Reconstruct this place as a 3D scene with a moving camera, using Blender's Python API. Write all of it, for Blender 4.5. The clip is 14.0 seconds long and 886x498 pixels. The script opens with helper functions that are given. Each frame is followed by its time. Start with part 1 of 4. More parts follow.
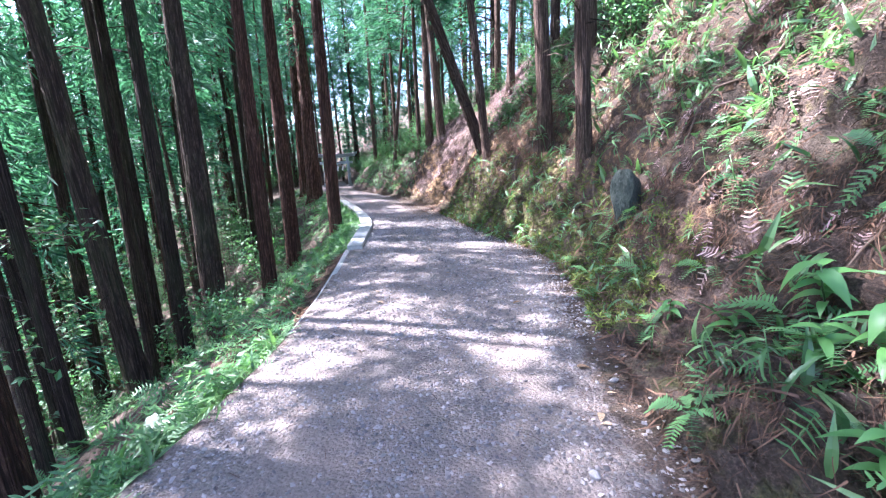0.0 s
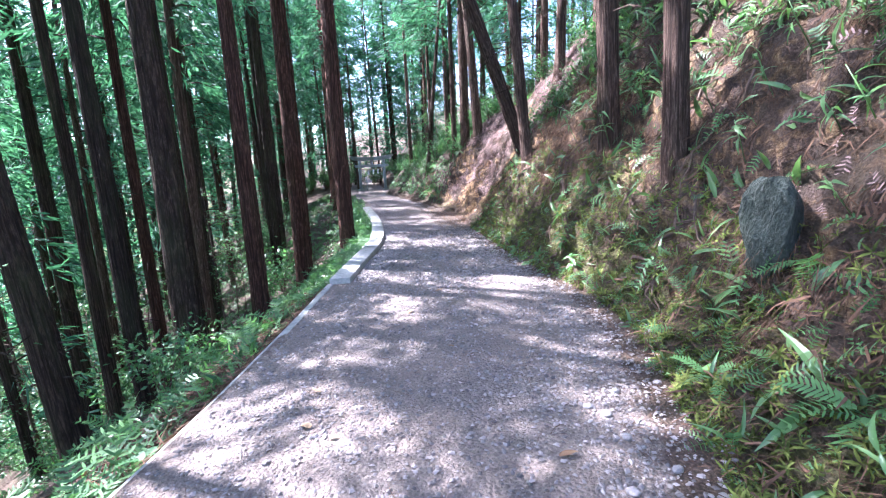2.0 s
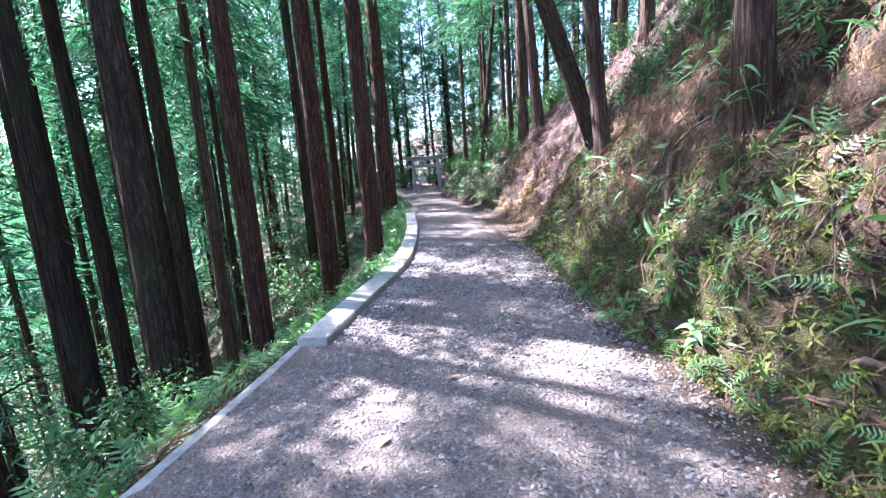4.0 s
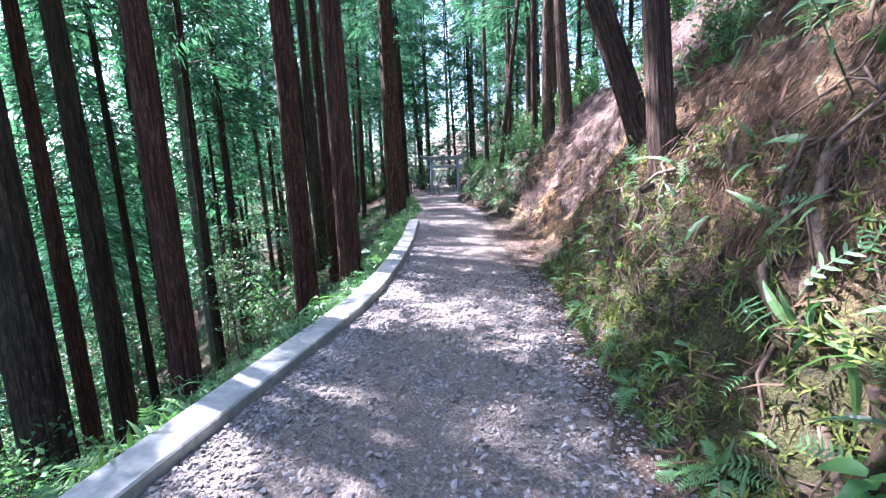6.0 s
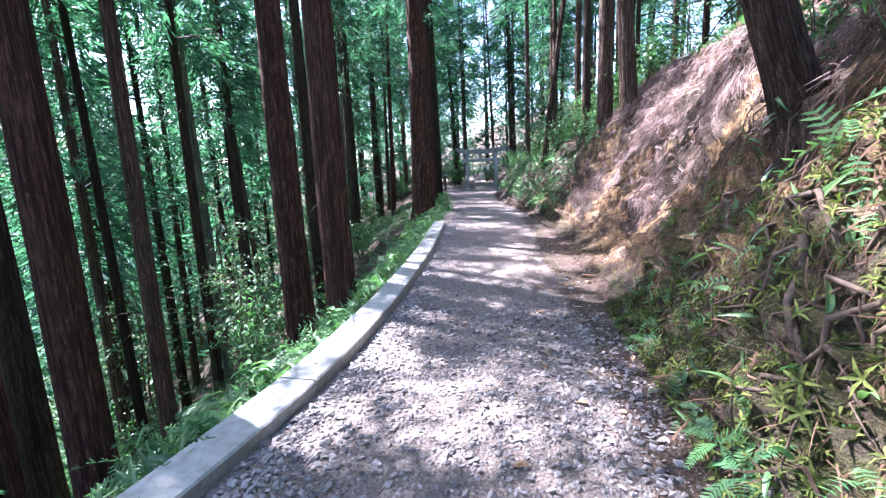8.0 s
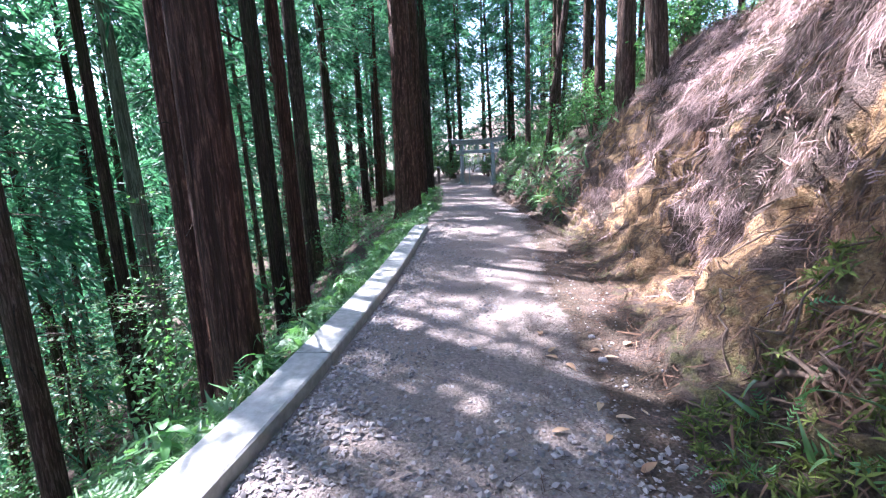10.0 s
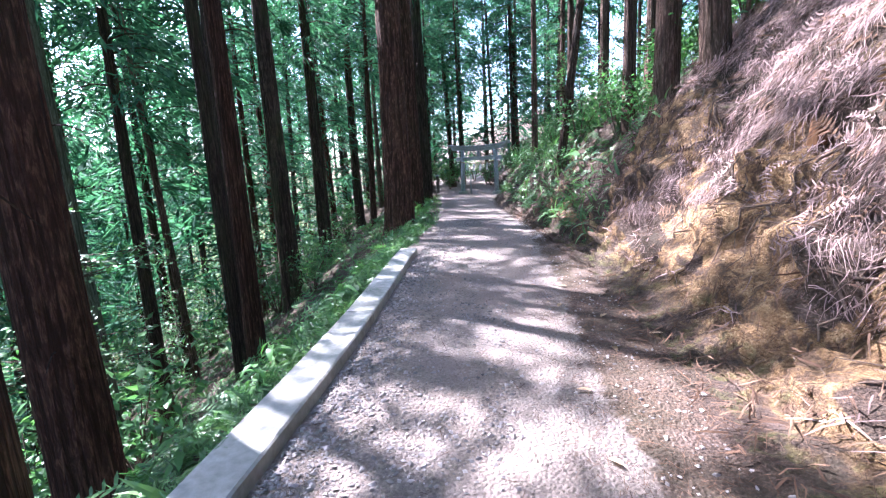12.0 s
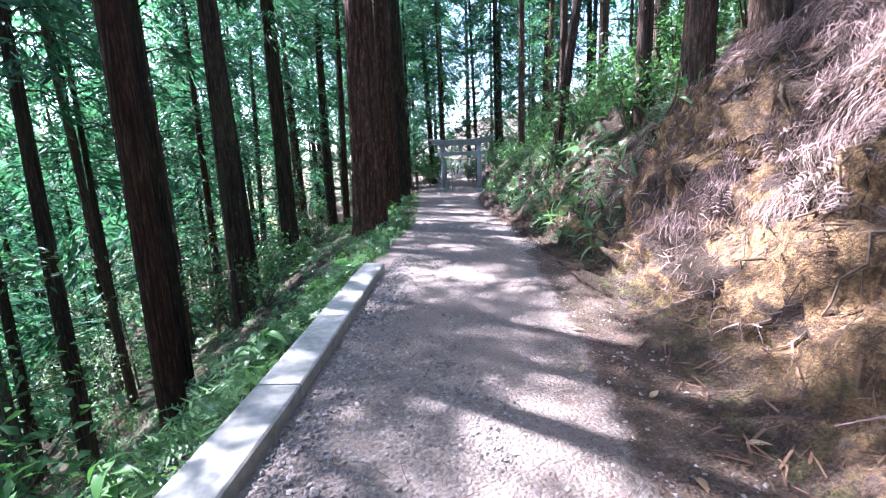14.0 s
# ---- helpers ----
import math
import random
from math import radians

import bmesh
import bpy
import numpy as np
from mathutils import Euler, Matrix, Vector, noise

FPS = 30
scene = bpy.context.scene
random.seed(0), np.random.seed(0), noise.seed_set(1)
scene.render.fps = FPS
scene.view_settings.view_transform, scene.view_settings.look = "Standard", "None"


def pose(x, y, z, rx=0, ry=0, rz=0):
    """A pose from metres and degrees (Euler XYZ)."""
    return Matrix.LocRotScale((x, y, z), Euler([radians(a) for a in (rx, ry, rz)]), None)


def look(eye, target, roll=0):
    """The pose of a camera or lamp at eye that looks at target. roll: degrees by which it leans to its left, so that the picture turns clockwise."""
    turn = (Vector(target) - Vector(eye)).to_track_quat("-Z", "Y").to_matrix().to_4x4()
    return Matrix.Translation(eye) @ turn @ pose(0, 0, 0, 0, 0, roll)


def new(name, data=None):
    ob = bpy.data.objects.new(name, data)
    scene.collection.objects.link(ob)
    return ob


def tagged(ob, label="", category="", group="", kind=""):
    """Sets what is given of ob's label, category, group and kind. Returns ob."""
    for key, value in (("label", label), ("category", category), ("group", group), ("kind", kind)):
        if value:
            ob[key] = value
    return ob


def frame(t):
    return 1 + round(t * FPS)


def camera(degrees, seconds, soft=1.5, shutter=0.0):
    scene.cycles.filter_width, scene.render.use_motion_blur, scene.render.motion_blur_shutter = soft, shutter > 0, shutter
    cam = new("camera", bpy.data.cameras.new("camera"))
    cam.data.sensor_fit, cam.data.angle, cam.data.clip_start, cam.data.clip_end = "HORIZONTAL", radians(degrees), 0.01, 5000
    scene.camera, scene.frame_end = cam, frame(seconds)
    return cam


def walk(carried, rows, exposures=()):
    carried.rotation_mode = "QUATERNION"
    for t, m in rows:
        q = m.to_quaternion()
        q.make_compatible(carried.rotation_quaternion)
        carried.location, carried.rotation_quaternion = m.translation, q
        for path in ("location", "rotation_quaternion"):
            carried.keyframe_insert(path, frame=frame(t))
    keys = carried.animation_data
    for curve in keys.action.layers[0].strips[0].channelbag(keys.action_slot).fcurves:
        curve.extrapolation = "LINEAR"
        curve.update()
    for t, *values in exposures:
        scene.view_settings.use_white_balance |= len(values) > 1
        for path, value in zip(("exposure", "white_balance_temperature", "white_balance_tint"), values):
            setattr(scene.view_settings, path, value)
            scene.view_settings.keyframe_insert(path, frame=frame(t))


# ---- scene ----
cam = camera(90.1, 14.0, soft=1.2)
EXPOSURE = 3.64
METRES, EYE, TILT, LEAN, TURN = 15.0, 1.55, 0.0, 0.0, -4.2
ROWS = [
    (0.0, 0.0, 0.0, 0.0, -0.48, -11.14, 2.46),
    (0.5, 0.0085, 0.0409, 0.0013, 0.24, -11.31, 2.39),
    (1.0, 0.0138, 0.0812, 0.0006, 1.97, -11.08, 2.28),
    (1.5, 0.022, 0.1215, 0.0003, 3.38, -10.5, 2.52),
    (2.0, 0.0257, 0.1624, -0.0012, 5.35, -10.56, 2.67),
    (2.5, 0.0309, 0.2029, -0.0017, 6.64, -10.97, 2.65),
    (3.0, 0.0328, 0.2436, -0.0022, 9.29, -10.71, 3.2),
    (5.5, 0.0345, 0.4302, -0.0018, 16.18, -9.97, 2.82),
    (6.0, 0.0351, 0.4687, -0.0029, 16.93, -9.94, 2.42),
    (6.5, 0.0314, 0.5053, -0.0047, 17.45, -10.54, 2.79),
    (7.0, 0.026, 0.5407, -0.0048, 18.44, -10.36, 3.26),
    (7.5, 0.0167, 0.5754, -0.0055, 20.77, -10.51, 2.91),
    (8.0, 0.0067, 0.6105, -0.0062, 22.0, -10.37, 2.51),
    (10.5, -0.0332, 0.786, -0.0075, 21.87, -11.49, 2.49),
    (11.0, -0.0437, 0.817, -0.0077, 22.65, -10.97, 2.29),
    (11.5, -0.0535, 0.8481, -0.009, 22.18, -10.42, 2.48),
    (12.0, -0.0635, 0.8808, -0.0094, 22.16, -10.35, 2.79),
    (12.5, -0.0742, 0.9107, -0.0096, 21.77, -10.88, 2.48),
    (13.0, -0.0824, 0.9386, -0.0088, 20.74, -11.15, 1.89),
    (13.5, -0.0925, 0.9615, -0.0096, 20.11, -11.26, 1.45),
    (14.0, -0.0969, 0.9787, -0.0096, 19.77, -11.01, 1.9),
]
walk(cam, [(t, pose(0, 0, EYE, TILT, LEAN, TURN) @ pose(METRES * x, METRES * y, METRES * z, 90 + pitch, roll, yaw)) for t, x, y, z, yaw, pitch, roll in ROWS],
     [(0.0, EXPOSURE, 5520, 25), (14.0, EXPOSURE, 5520, 25)])

# ---- light ----
world = bpy.data.worlds.new("sky")
scene.world = world
world.use_nodes = True
wn = world.node_tree.nodes
sky = wn.new("ShaderNodeTexSky")
SUN_ELEV, SUN_FROM = 52.0, (-1.0, 0.35)
sky.sky_type, sky.sun_disc = "NISHITA", False
sky.sun_elevation, sky.sun_rotation = radians(SUN_ELEV), math.atan2(SUN_FROM[0], SUN_FROM[1])
sky.air_density, sky.dust_density = 1.0, 2.0
wn["Background"].inputs["Strength"].default_value = 0.098
world.node_tree.links.new(sky.outputs[0], wn["Background"].inputs["Color"])
sun = new("sun", bpy.data.lights.new("sun", "SUN"))
sun.data.energy, sun.data.angle, sun.data.color = 4.4, radians(0.6), (1.0, 0.96, 0.9)
k = math.cos(radians(SUN_ELEV)) / math.hypot(*SUN_FROM)
sun.matrix_world = look((SUN_FROM[0] * k * 60, SUN_FROM[1] * k * 60 + 15, 60 * math.sin(radians(SUN_ELEV))), (0, 15, 0))


# ---- materials ----
def nodes_of(name):
    m = bpy.data.materials.new(name)
    m.use_nodes = True
    nt = m.node_tree
    return m, nt, nt.nodes["Principled BSDF"], nt.links.new


def node(nt, kind, **inputs):
    n = nt.nodes.new("ShaderNode" + kind)
    for key, value in inputs.items():
        n.inputs[key.replace("_", " ")].default_value = value
    return n


def coords(nt, stretch=(1, 1, 1)):
    tc, mp = nt.nodes.new("ShaderNodeTexCoord"), nt.nodes.new("ShaderNodeMapping")
    mp.inputs["Scale"].default_value = stretch
    nt.links.new(tc.outputs["Object"], mp.inputs["Vector"])
    return mp.outputs[0]


def grain(nt, vec, scale, detail=5.0, rough=0.6, twist=0.0):
    n = node(nt, "TexNoise", Scale=scale, Detail=detail, Roughness=rough, Distortion=twist)
    nt.links.new(vec, n.inputs["Vector"])
    return n.outputs["Fac"]


def ramp(nt, fac, stops):
    r = nt.nodes.new("ShaderNodeValToRGB")
    els = r.color_ramp.elements
    while len(els) < len(stops):
        els.new(0.5)
    for e, (p, c) in zip(els, stops):
        e.position, e.color = p, (*c, 1)
    nt.links.new(fac, r.inputs[0])
    return r.outputs[0]


def mix(nt, fac, a, b, blend="MIX"):
    m = nt.nodes.new("ShaderNodeMix")
    m.data_type, m.blend_type = "RGBA", blend
    for value, socket in ((fac, m.inputs[0]), (a, m.inputs[6]), (b, m.inputs[7])):
        if isinstance(value, (int, float)):
            socket.default_value = value
        elif isinstance(value, tuple):
            socket.default_value = (*value, 1)
        else:
            nt.links.new(value, socket)
    return m.outputs[2]


def calc(nt, op, a, b=0.0, clamp=False):
    m = nt.nodes.new("ShaderNodeMath")
    m.operation, m.use_clamp = op, clamp
    for value, socket in ((a, m.inputs[0]), (b, m.inputs[1])):
        if isinstance(value, (int, float)):
            socket.default_value = value
        else:
            nt.links.new(value, socket)
    return m.outputs[0]


def relief(nt, bsdf, h, strength, distance):
    b = node(nt, "Bump", Strength=strength, Distance=distance)
    nt.links.new(h, b.inputs["Height"])
    nt.links.new(b.outputs[0], bsdf.inputs["Normal"])


def plain(name, dark, light, scale=6.0, rough=0.8, bump=0.4, depth=0.01, stretch=(1, 1, 1), vary=0.25, spec=0.3):
    """A weathered surface: two scales of grain between two colours, and relief."""
    m, nt, p, link = nodes_of(name)
    v = coords(nt, stretch)
    fine, broad = grain(nt, v, scale), grain(nt, v, scale / 7, 3)
    c = ramp(nt, fine, [(0.3, dark), (0.7, light)])
    c = mix(nt, calc(nt, "MULTIPLY", broad, vary * 2, True), c, tuple(d * 0.6 for d in dark))
    info = nt.nodes.new("ShaderNodeObjectInfo")
    hsv = node(nt, "HueSaturation")
    link(calc(nt, "ADD", calc(nt, "MULTIPLY", info.outputs["Random"], 0.3), 0.85), hsv.inputs["Value"])
    link(c, hsv.inputs["Color"])
    link(hsv.outputs[0], p.inputs["Base Color"])
    p.inputs["Roughness"].default_value, p.inputs["Specular IOR Level"].default_value = rough, spec
    relief(nt, p, fine, bump, depth)
    return m


def leaf_material(name, dark, light, through_light=0.45, rough=0.45, island=True, spec=0.35):
    """Leaves: thin, glossy, letting light through, each of its own tone."""
    m, nt, p, link = nodes_of(name)
    rnd = nt.nodes.new("ShaderNodeNewGeometry").outputs["Random Per Island"] if island else nt.nodes.new("ShaderNodeObjectInfo").outputs["Random"]
    broad = grain(nt, coords(nt), 0.9, 2)
    f = calc(nt, "ADD", calc(nt, "MULTIPLY", rnd, 0.6), calc(nt, "MULTIPLY", broad, 0.5), True)
    c = ramp(nt, f, [(0.15, dark), (0.85, light)])
    link(c, p.inputs["Base Color"])
    p.inputs["Roughness"].default_value, p.inputs["Specular IOR Level"].default_value = rough, spec
    tr = nt.nodes.new("ShaderNodeBsdfTranslucent")
    warm = mix(nt, 1.0, c, (0.95, 1.12, 0.7), "MULTIPLY")
    link(warm, tr.inputs["Color"])
    sh = nt.nodes.new("ShaderNodeMixShader")
    sh.inputs[0].default_value = through_light
    link(p.outputs[0], sh.inputs[1])
    link(tr.outputs[0], sh.inputs[2])
    link(sh.outputs[0], nt.nodes["Material Output"].inputs["Surface"])
    return m


def bark_material(name, dark, light, moss=0.0):
    m, nt, p, link = nodes_of(name)
    v = coords(nt, (1, 1, 0.75))
    fibre, plates = grain(nt, v, 7, 7, 0.72, 0.7), grain(nt, v, 2.4, 4, 0.6, 0.5)
    broad = grain(nt, coords(nt), 0.8, 3)
    c = ramp(nt, fibre, [(0.34, tuple(d * 0.3 for d in dark)), (0.5, dark), (0.68, light)])
    cracks = grain(nt, coords(nt, (1, 1, 0.2)), 6.5, 4, 0.55, 0.5)
    c = mix(nt, ramp(nt, cracks, [(0.42, (0.9,) * 3), (0.50, (0,) * 3)]), c, tuple(d * 0.2 for d in dark))
    c = mix(nt, calc(nt, "MULTIPLY", plates, 0.6, True), c, tuple(0.6 * a + 0.15 * b for a, b in zip(dark, light)))
    c = mix(nt, calc(nt, "MULTIPLY", calc(nt, "SUBTRACT", broad, 0.5 - 0.12 * moss), 2.5 * moss, True), c, (0.10, 0.13, 0.05))
    info = nt.nodes.new("ShaderNodeObjectInfo")
    hsv = node(nt, "HueSaturation")
    link(calc(nt, "ADD", calc(nt, "MULTIPLY", info.outputs["Random"], 0.5), 0.75), hsv.inputs["Value"])
    link(c, hsv.inputs["Color"])
    link(hsv.outputs[0], p.inputs["Base Color"])
    p.inputs["Roughness"].default_value, p.inputs["Specular IOR Level"].default_value = 0.9, 0.15
    relief(nt, p, calc(nt, "ADD", fibre, calc(nt, "MULTIPLY", cracks, 2.5)), 1.0, 0.06)
    return m


def ground_material(name, is_road):
    """Gravel, needle litter, bare ochre earth and moss, laid out by the mesh's own attributes."""
    m, nt, p, link = nodes_of(name)
    v = coords(nt)
    fine, mid, broad = grain(nt, v, 55, 6, 0.7), grain(nt, v, 7, 5), grain(nt, v, 1.1, 4)
    stones = node(nt, "TexVoronoi", Scale=48.0)
    link(v, stones.inputs["Vector"])
    tone = nt.nodes.new("ShaderNodeSeparateColor")
    link(stones.outputs["Color"], tone.inputs[0])

    def weight(key, sharp=3.0):
        a = nt.nodes.new("ShaderNodeAttribute")
        a.attribute_name = key
        w = calc(nt, "ADD", a.outputs["Fac"], calc(nt, "MULTIPLY", calc(nt, "SUBTRACT", mid, 0.5), 1.3))
        return calc(nt, "ADD", calc(nt, "MULTIPLY", calc(nt, "SUBTRACT", w, 0.5), sharp), 0.5, True)
    gravel = ramp(nt, tone.outputs[0], [(0.0, (0.10, 0.088, 0.084)), (0.55, (0.19, 0.165, 0.153)), (1.0, (0.31, 0.275, 0.255))])
    packed = ramp(nt, fine, [(0.32, (0.165, 0.128, 0.108)), (0.68, (0.30, 0.242, 0.205))])
    gravel = mix(nt, ramp(nt, calc(nt, 'ADD', calc(nt, 'MULTIPLY', mid, 0.4), calc(nt, 'MULTIPLY', broad, 0.6)), [(0.43, (1.0,) * 3), (0.58, (0.55,) * 3)]), gravel, packed)
    litter = ramp(nt, fine, [(0.3, (0.028, 0.019, 0.014)), (0.52, (0.085, 0.055, 0.04)), (0.78, (0.24, 0.165, 0.125))])
    litter = mix(nt, ramp(nt, broad, [(0.4, (0, 0, 0)), (0.65, (0.6,) * 3)]), litter, (0.06, 0.05, 0.025))
    earth = ramp(nt, calc(nt, "ADD", calc(nt, "MULTIPLY", fine, 0.6), calc(nt, "MULTIPLY", mid, 0.4)), [(0.36, (0.09, 0.05, 0.026)), (0.5, (0.34, 0.2, 0.09)), (0.66, (0.58, 0.41, 0.22))])
    rills = grain(nt, coords(nt, (1, 1, 0.22)), 11, 5, 0.65, 0.6)
    earth = mix(nt, ramp(nt, rills, [(0.4, (0.8,) * 3), (0.54, (0,) * 3)]), earth, (0.075, 0.045, 0.03))
    green = ramp(nt, fine, [(0.3, (0.03, 0.034, 0.012)), (0.55, (0.11, 0.12, 0.03)), (0.75, (0.24, 0.23, 0.07))])
    litter = mix(nt, ramp(nt, grain(nt, v, 2.3, 5), [(0.5, (0, 0, 0)), (0.64, (0.6,) * 3)]), litter, ramp(nt, fine, [(0.3, (0.06, 0.04, 0.033)), (0.7, (0.26, 0.185, 0.155))]))
    c = mix(nt, weight("earth"), litter, earth)
    c = mix(nt, weight("moss"), c, green)
    c = mix(nt, weight("gravel"), c, gravel)
    c = mix(nt, calc(nt, "MULTIPLY", broad, 0.35, True), c, (0.07, 0.06, 0.055))
    link(c, p.inputs["Base Color"])
    p.inputs["Roughness"].default_value, p.inputs["Specular IOR Level"].default_value = 0.92, 0.2
    h = calc(nt, "ADD", fine, calc(nt, "MULTIPLY", stones.outputs["Distance"], -0.9 if is_road else -0.3))
    h = h if is_road else calc(nt, "ADD", h, calc(nt, "MULTIPLY", rills, 0.9))
    relief(nt, p, calc(nt, "ADD", h, calc(nt, "MULTIPLY", mid, 1.2)), 0.9, 0.03 if is_road else 0.09)
    return m


M_ROAD, M_GROUND = ground_material("gravel_road", True), ground_material("forest_floor", False)
M_BARK = bark_material("cedar_bark", (0.052, 0.034, 0.025), (0.18, 0.118, 0.085), 0.4)
M_BARK_RED = bark_material("cedar_bark_red", (0.07, 0.033, 0.023), (0.27, 0.135, 0.088), 0.12)
M_BARK_PALE = bark_material("cypress_bark", (0.11, 0.066, 0.048), (0.36, 0.25, 0.19), 0.2)
M_BARK_GREEN = bark_material("mossy_bark", (0.20, 0.22, 0.15), (0.42, 0.45, 0.34), 0.4)
M_NEEDLE = leaf_material("cedar_foliage", (0.017, 0.066, 0.05), (0.08, 0.205, 0.125), 0.48, 0.6, True, 0.2)
M_BROAD = leaf_material("broad_leaf", (0.03, 0.09, 0.042), (0.115, 0.245, 0.085), 0.4, 0.4)
M_FERN = leaf_material("fern_leaf", (0.035, 0.10, 0.045), (0.13, 0.265, 0.09), 0.4, 0.45)
M_FROND = leaf_material("fern_frond", (0.035, 0.10, 0.045), (0.13, 0.265, 0.09), 0.4, 0.45, False)
M_SASA = leaf_material("bamboo_grass_leaf", (0.04, 0.11, 0.042), (0.15, 0.275, 0.09), 0.35, 0.35, False, 0.5)
M_HERB = leaf_material("herb_leaf", (0.05, 0.15, 0.045), (0.13, 0.29, 0.08), 0.4, 0.4, False, 0.4)
M_SASA_STUFF = leaf_material("bamboo_grass_leaf_many", (0.035, 0.095, 0.04), (0.15, 0.26, 0.09), 0.35, 0.35, True, 0.5)
M_DEAD = leaf_material("dead_needles", (0.022, 0.013, 0.01), (0.17, 0.1, 0.065), 0.1, 0.8, True, 0.1)
M_DRY = leaf_material("dry_leaf", (0.16, 0.09, 0.05), (0.42, 0.30, 0.19), 0.15, 0.7, False, 0.2)
M_DEAD_PALE = leaf_material("dead_fern", (0.035, 0.022, 0.021), (0.38, 0.265, 0.245), 0.12, 0.8, True, 0.1)
M_STONE = leaf_material("loose_stone", (0.068, 0.06, 0.058), (0.31, 0.275, 0.255), 0.0, 0.85, True, 0.2)
M_PEBBLE = plain("pebble", (0.13, 0.12, 0.118), (0.36, 0.335, 0.32), 30, 0.85, 0.3, 0.004)
M_CONCRETE = plain("kerb_concrete", (0.25, 0.247, 0.222), (0.48, 0.47, 0.425), 16, 0.9, 0.7, 0.008, vary=0.45)
M_HOLE_STUB = plain("hole_stub_brown", (0.07, 0.03, 0.014), (0.30, 0.15, 0.065), 22, 0.9, 0.7, 0.012, (1, 1, 0.2))
M_ROOT = plain("root_bark", (0.06, 0.04, 0.03), (0.18, 0.125, 0.09), 25, 0.9, 0.6, 0.01)
M_BOULDER = plain("boulder_stone", (0.03, 0.045, 0.036), (0.14, 0.16, 0.13), 9, 0.9, 0.9, 0.08, vary=0.4)
M_MOSS = leaf_material("moss_tuft", (0.035, 0.05, 0.014), (0.17, 0.2, 0.05), 0.2, 0.8, True, 0.1)
M_TORII = plain("weathered_grey_timber", (0.19, 0.21, 0.22), (0.38, 0.41, 0.42), 12, 0.85, 0.4, 0.008, vary=0.2)
M_PAPER = plain("white_paper", (0.74, 0.74, 0.72), (0.82, 0.82, 0.80), 5, 0.8, 0.1, 0.002, vary=0.05)
M_ROPE = plain("straw_rope", (0.3, 0.24, 0.14), (0.5, 0.42, 0.27), 40, 0.9, 0.5, 0.006)
M_POST = plain("dark_timber", (0.05, 0.04, 0.035), (0.13, 0.10, 0.08), 15, 0.85, 0.4, 0.006)


# ---- the lie of the land ----
XL = ([-12, -5, 0, 2, 3, 4.6, 7, 8.35, 10, 11.5, 12.8, 13.8, 15.1, 16, 16.9, 20.25, 22, 25, 30, 37, 45, 60, 140],
      [-2.3, -2.2, -1.85, -1.55, -1.3, -1.15, -1.17, -1.22, -1.24, -1.23, -1.42, -1.57, -1.86, -2.03, -2.25, -3.12, -3.45, -4.1, -5.7, -8.0, -11, -16, -40])
XR = ([-12, -5, 0, 1.7, 2.6, 3.9, 5.5, 7, 8, 9, 10, 11, 12, 13, 14, 15, 16, 17, 18, 19, 20, 21, 22, 25.4, 29.8, 33, 37, 45, 60, 140],
      [0.9, 0.95, 1.1, 1.2, 1.4, 1.7, 2.05, 2.2, 2.0, 1.66, 1.52, 1.36, 1.26, 1.1, 0.95, 0.8, 0.62, 0.45, 0.25, 0.08, -0.18, -0.45, -0.75, -1.85, -3.3, -4.0, -4.4, -6.5, -11.5, -35])
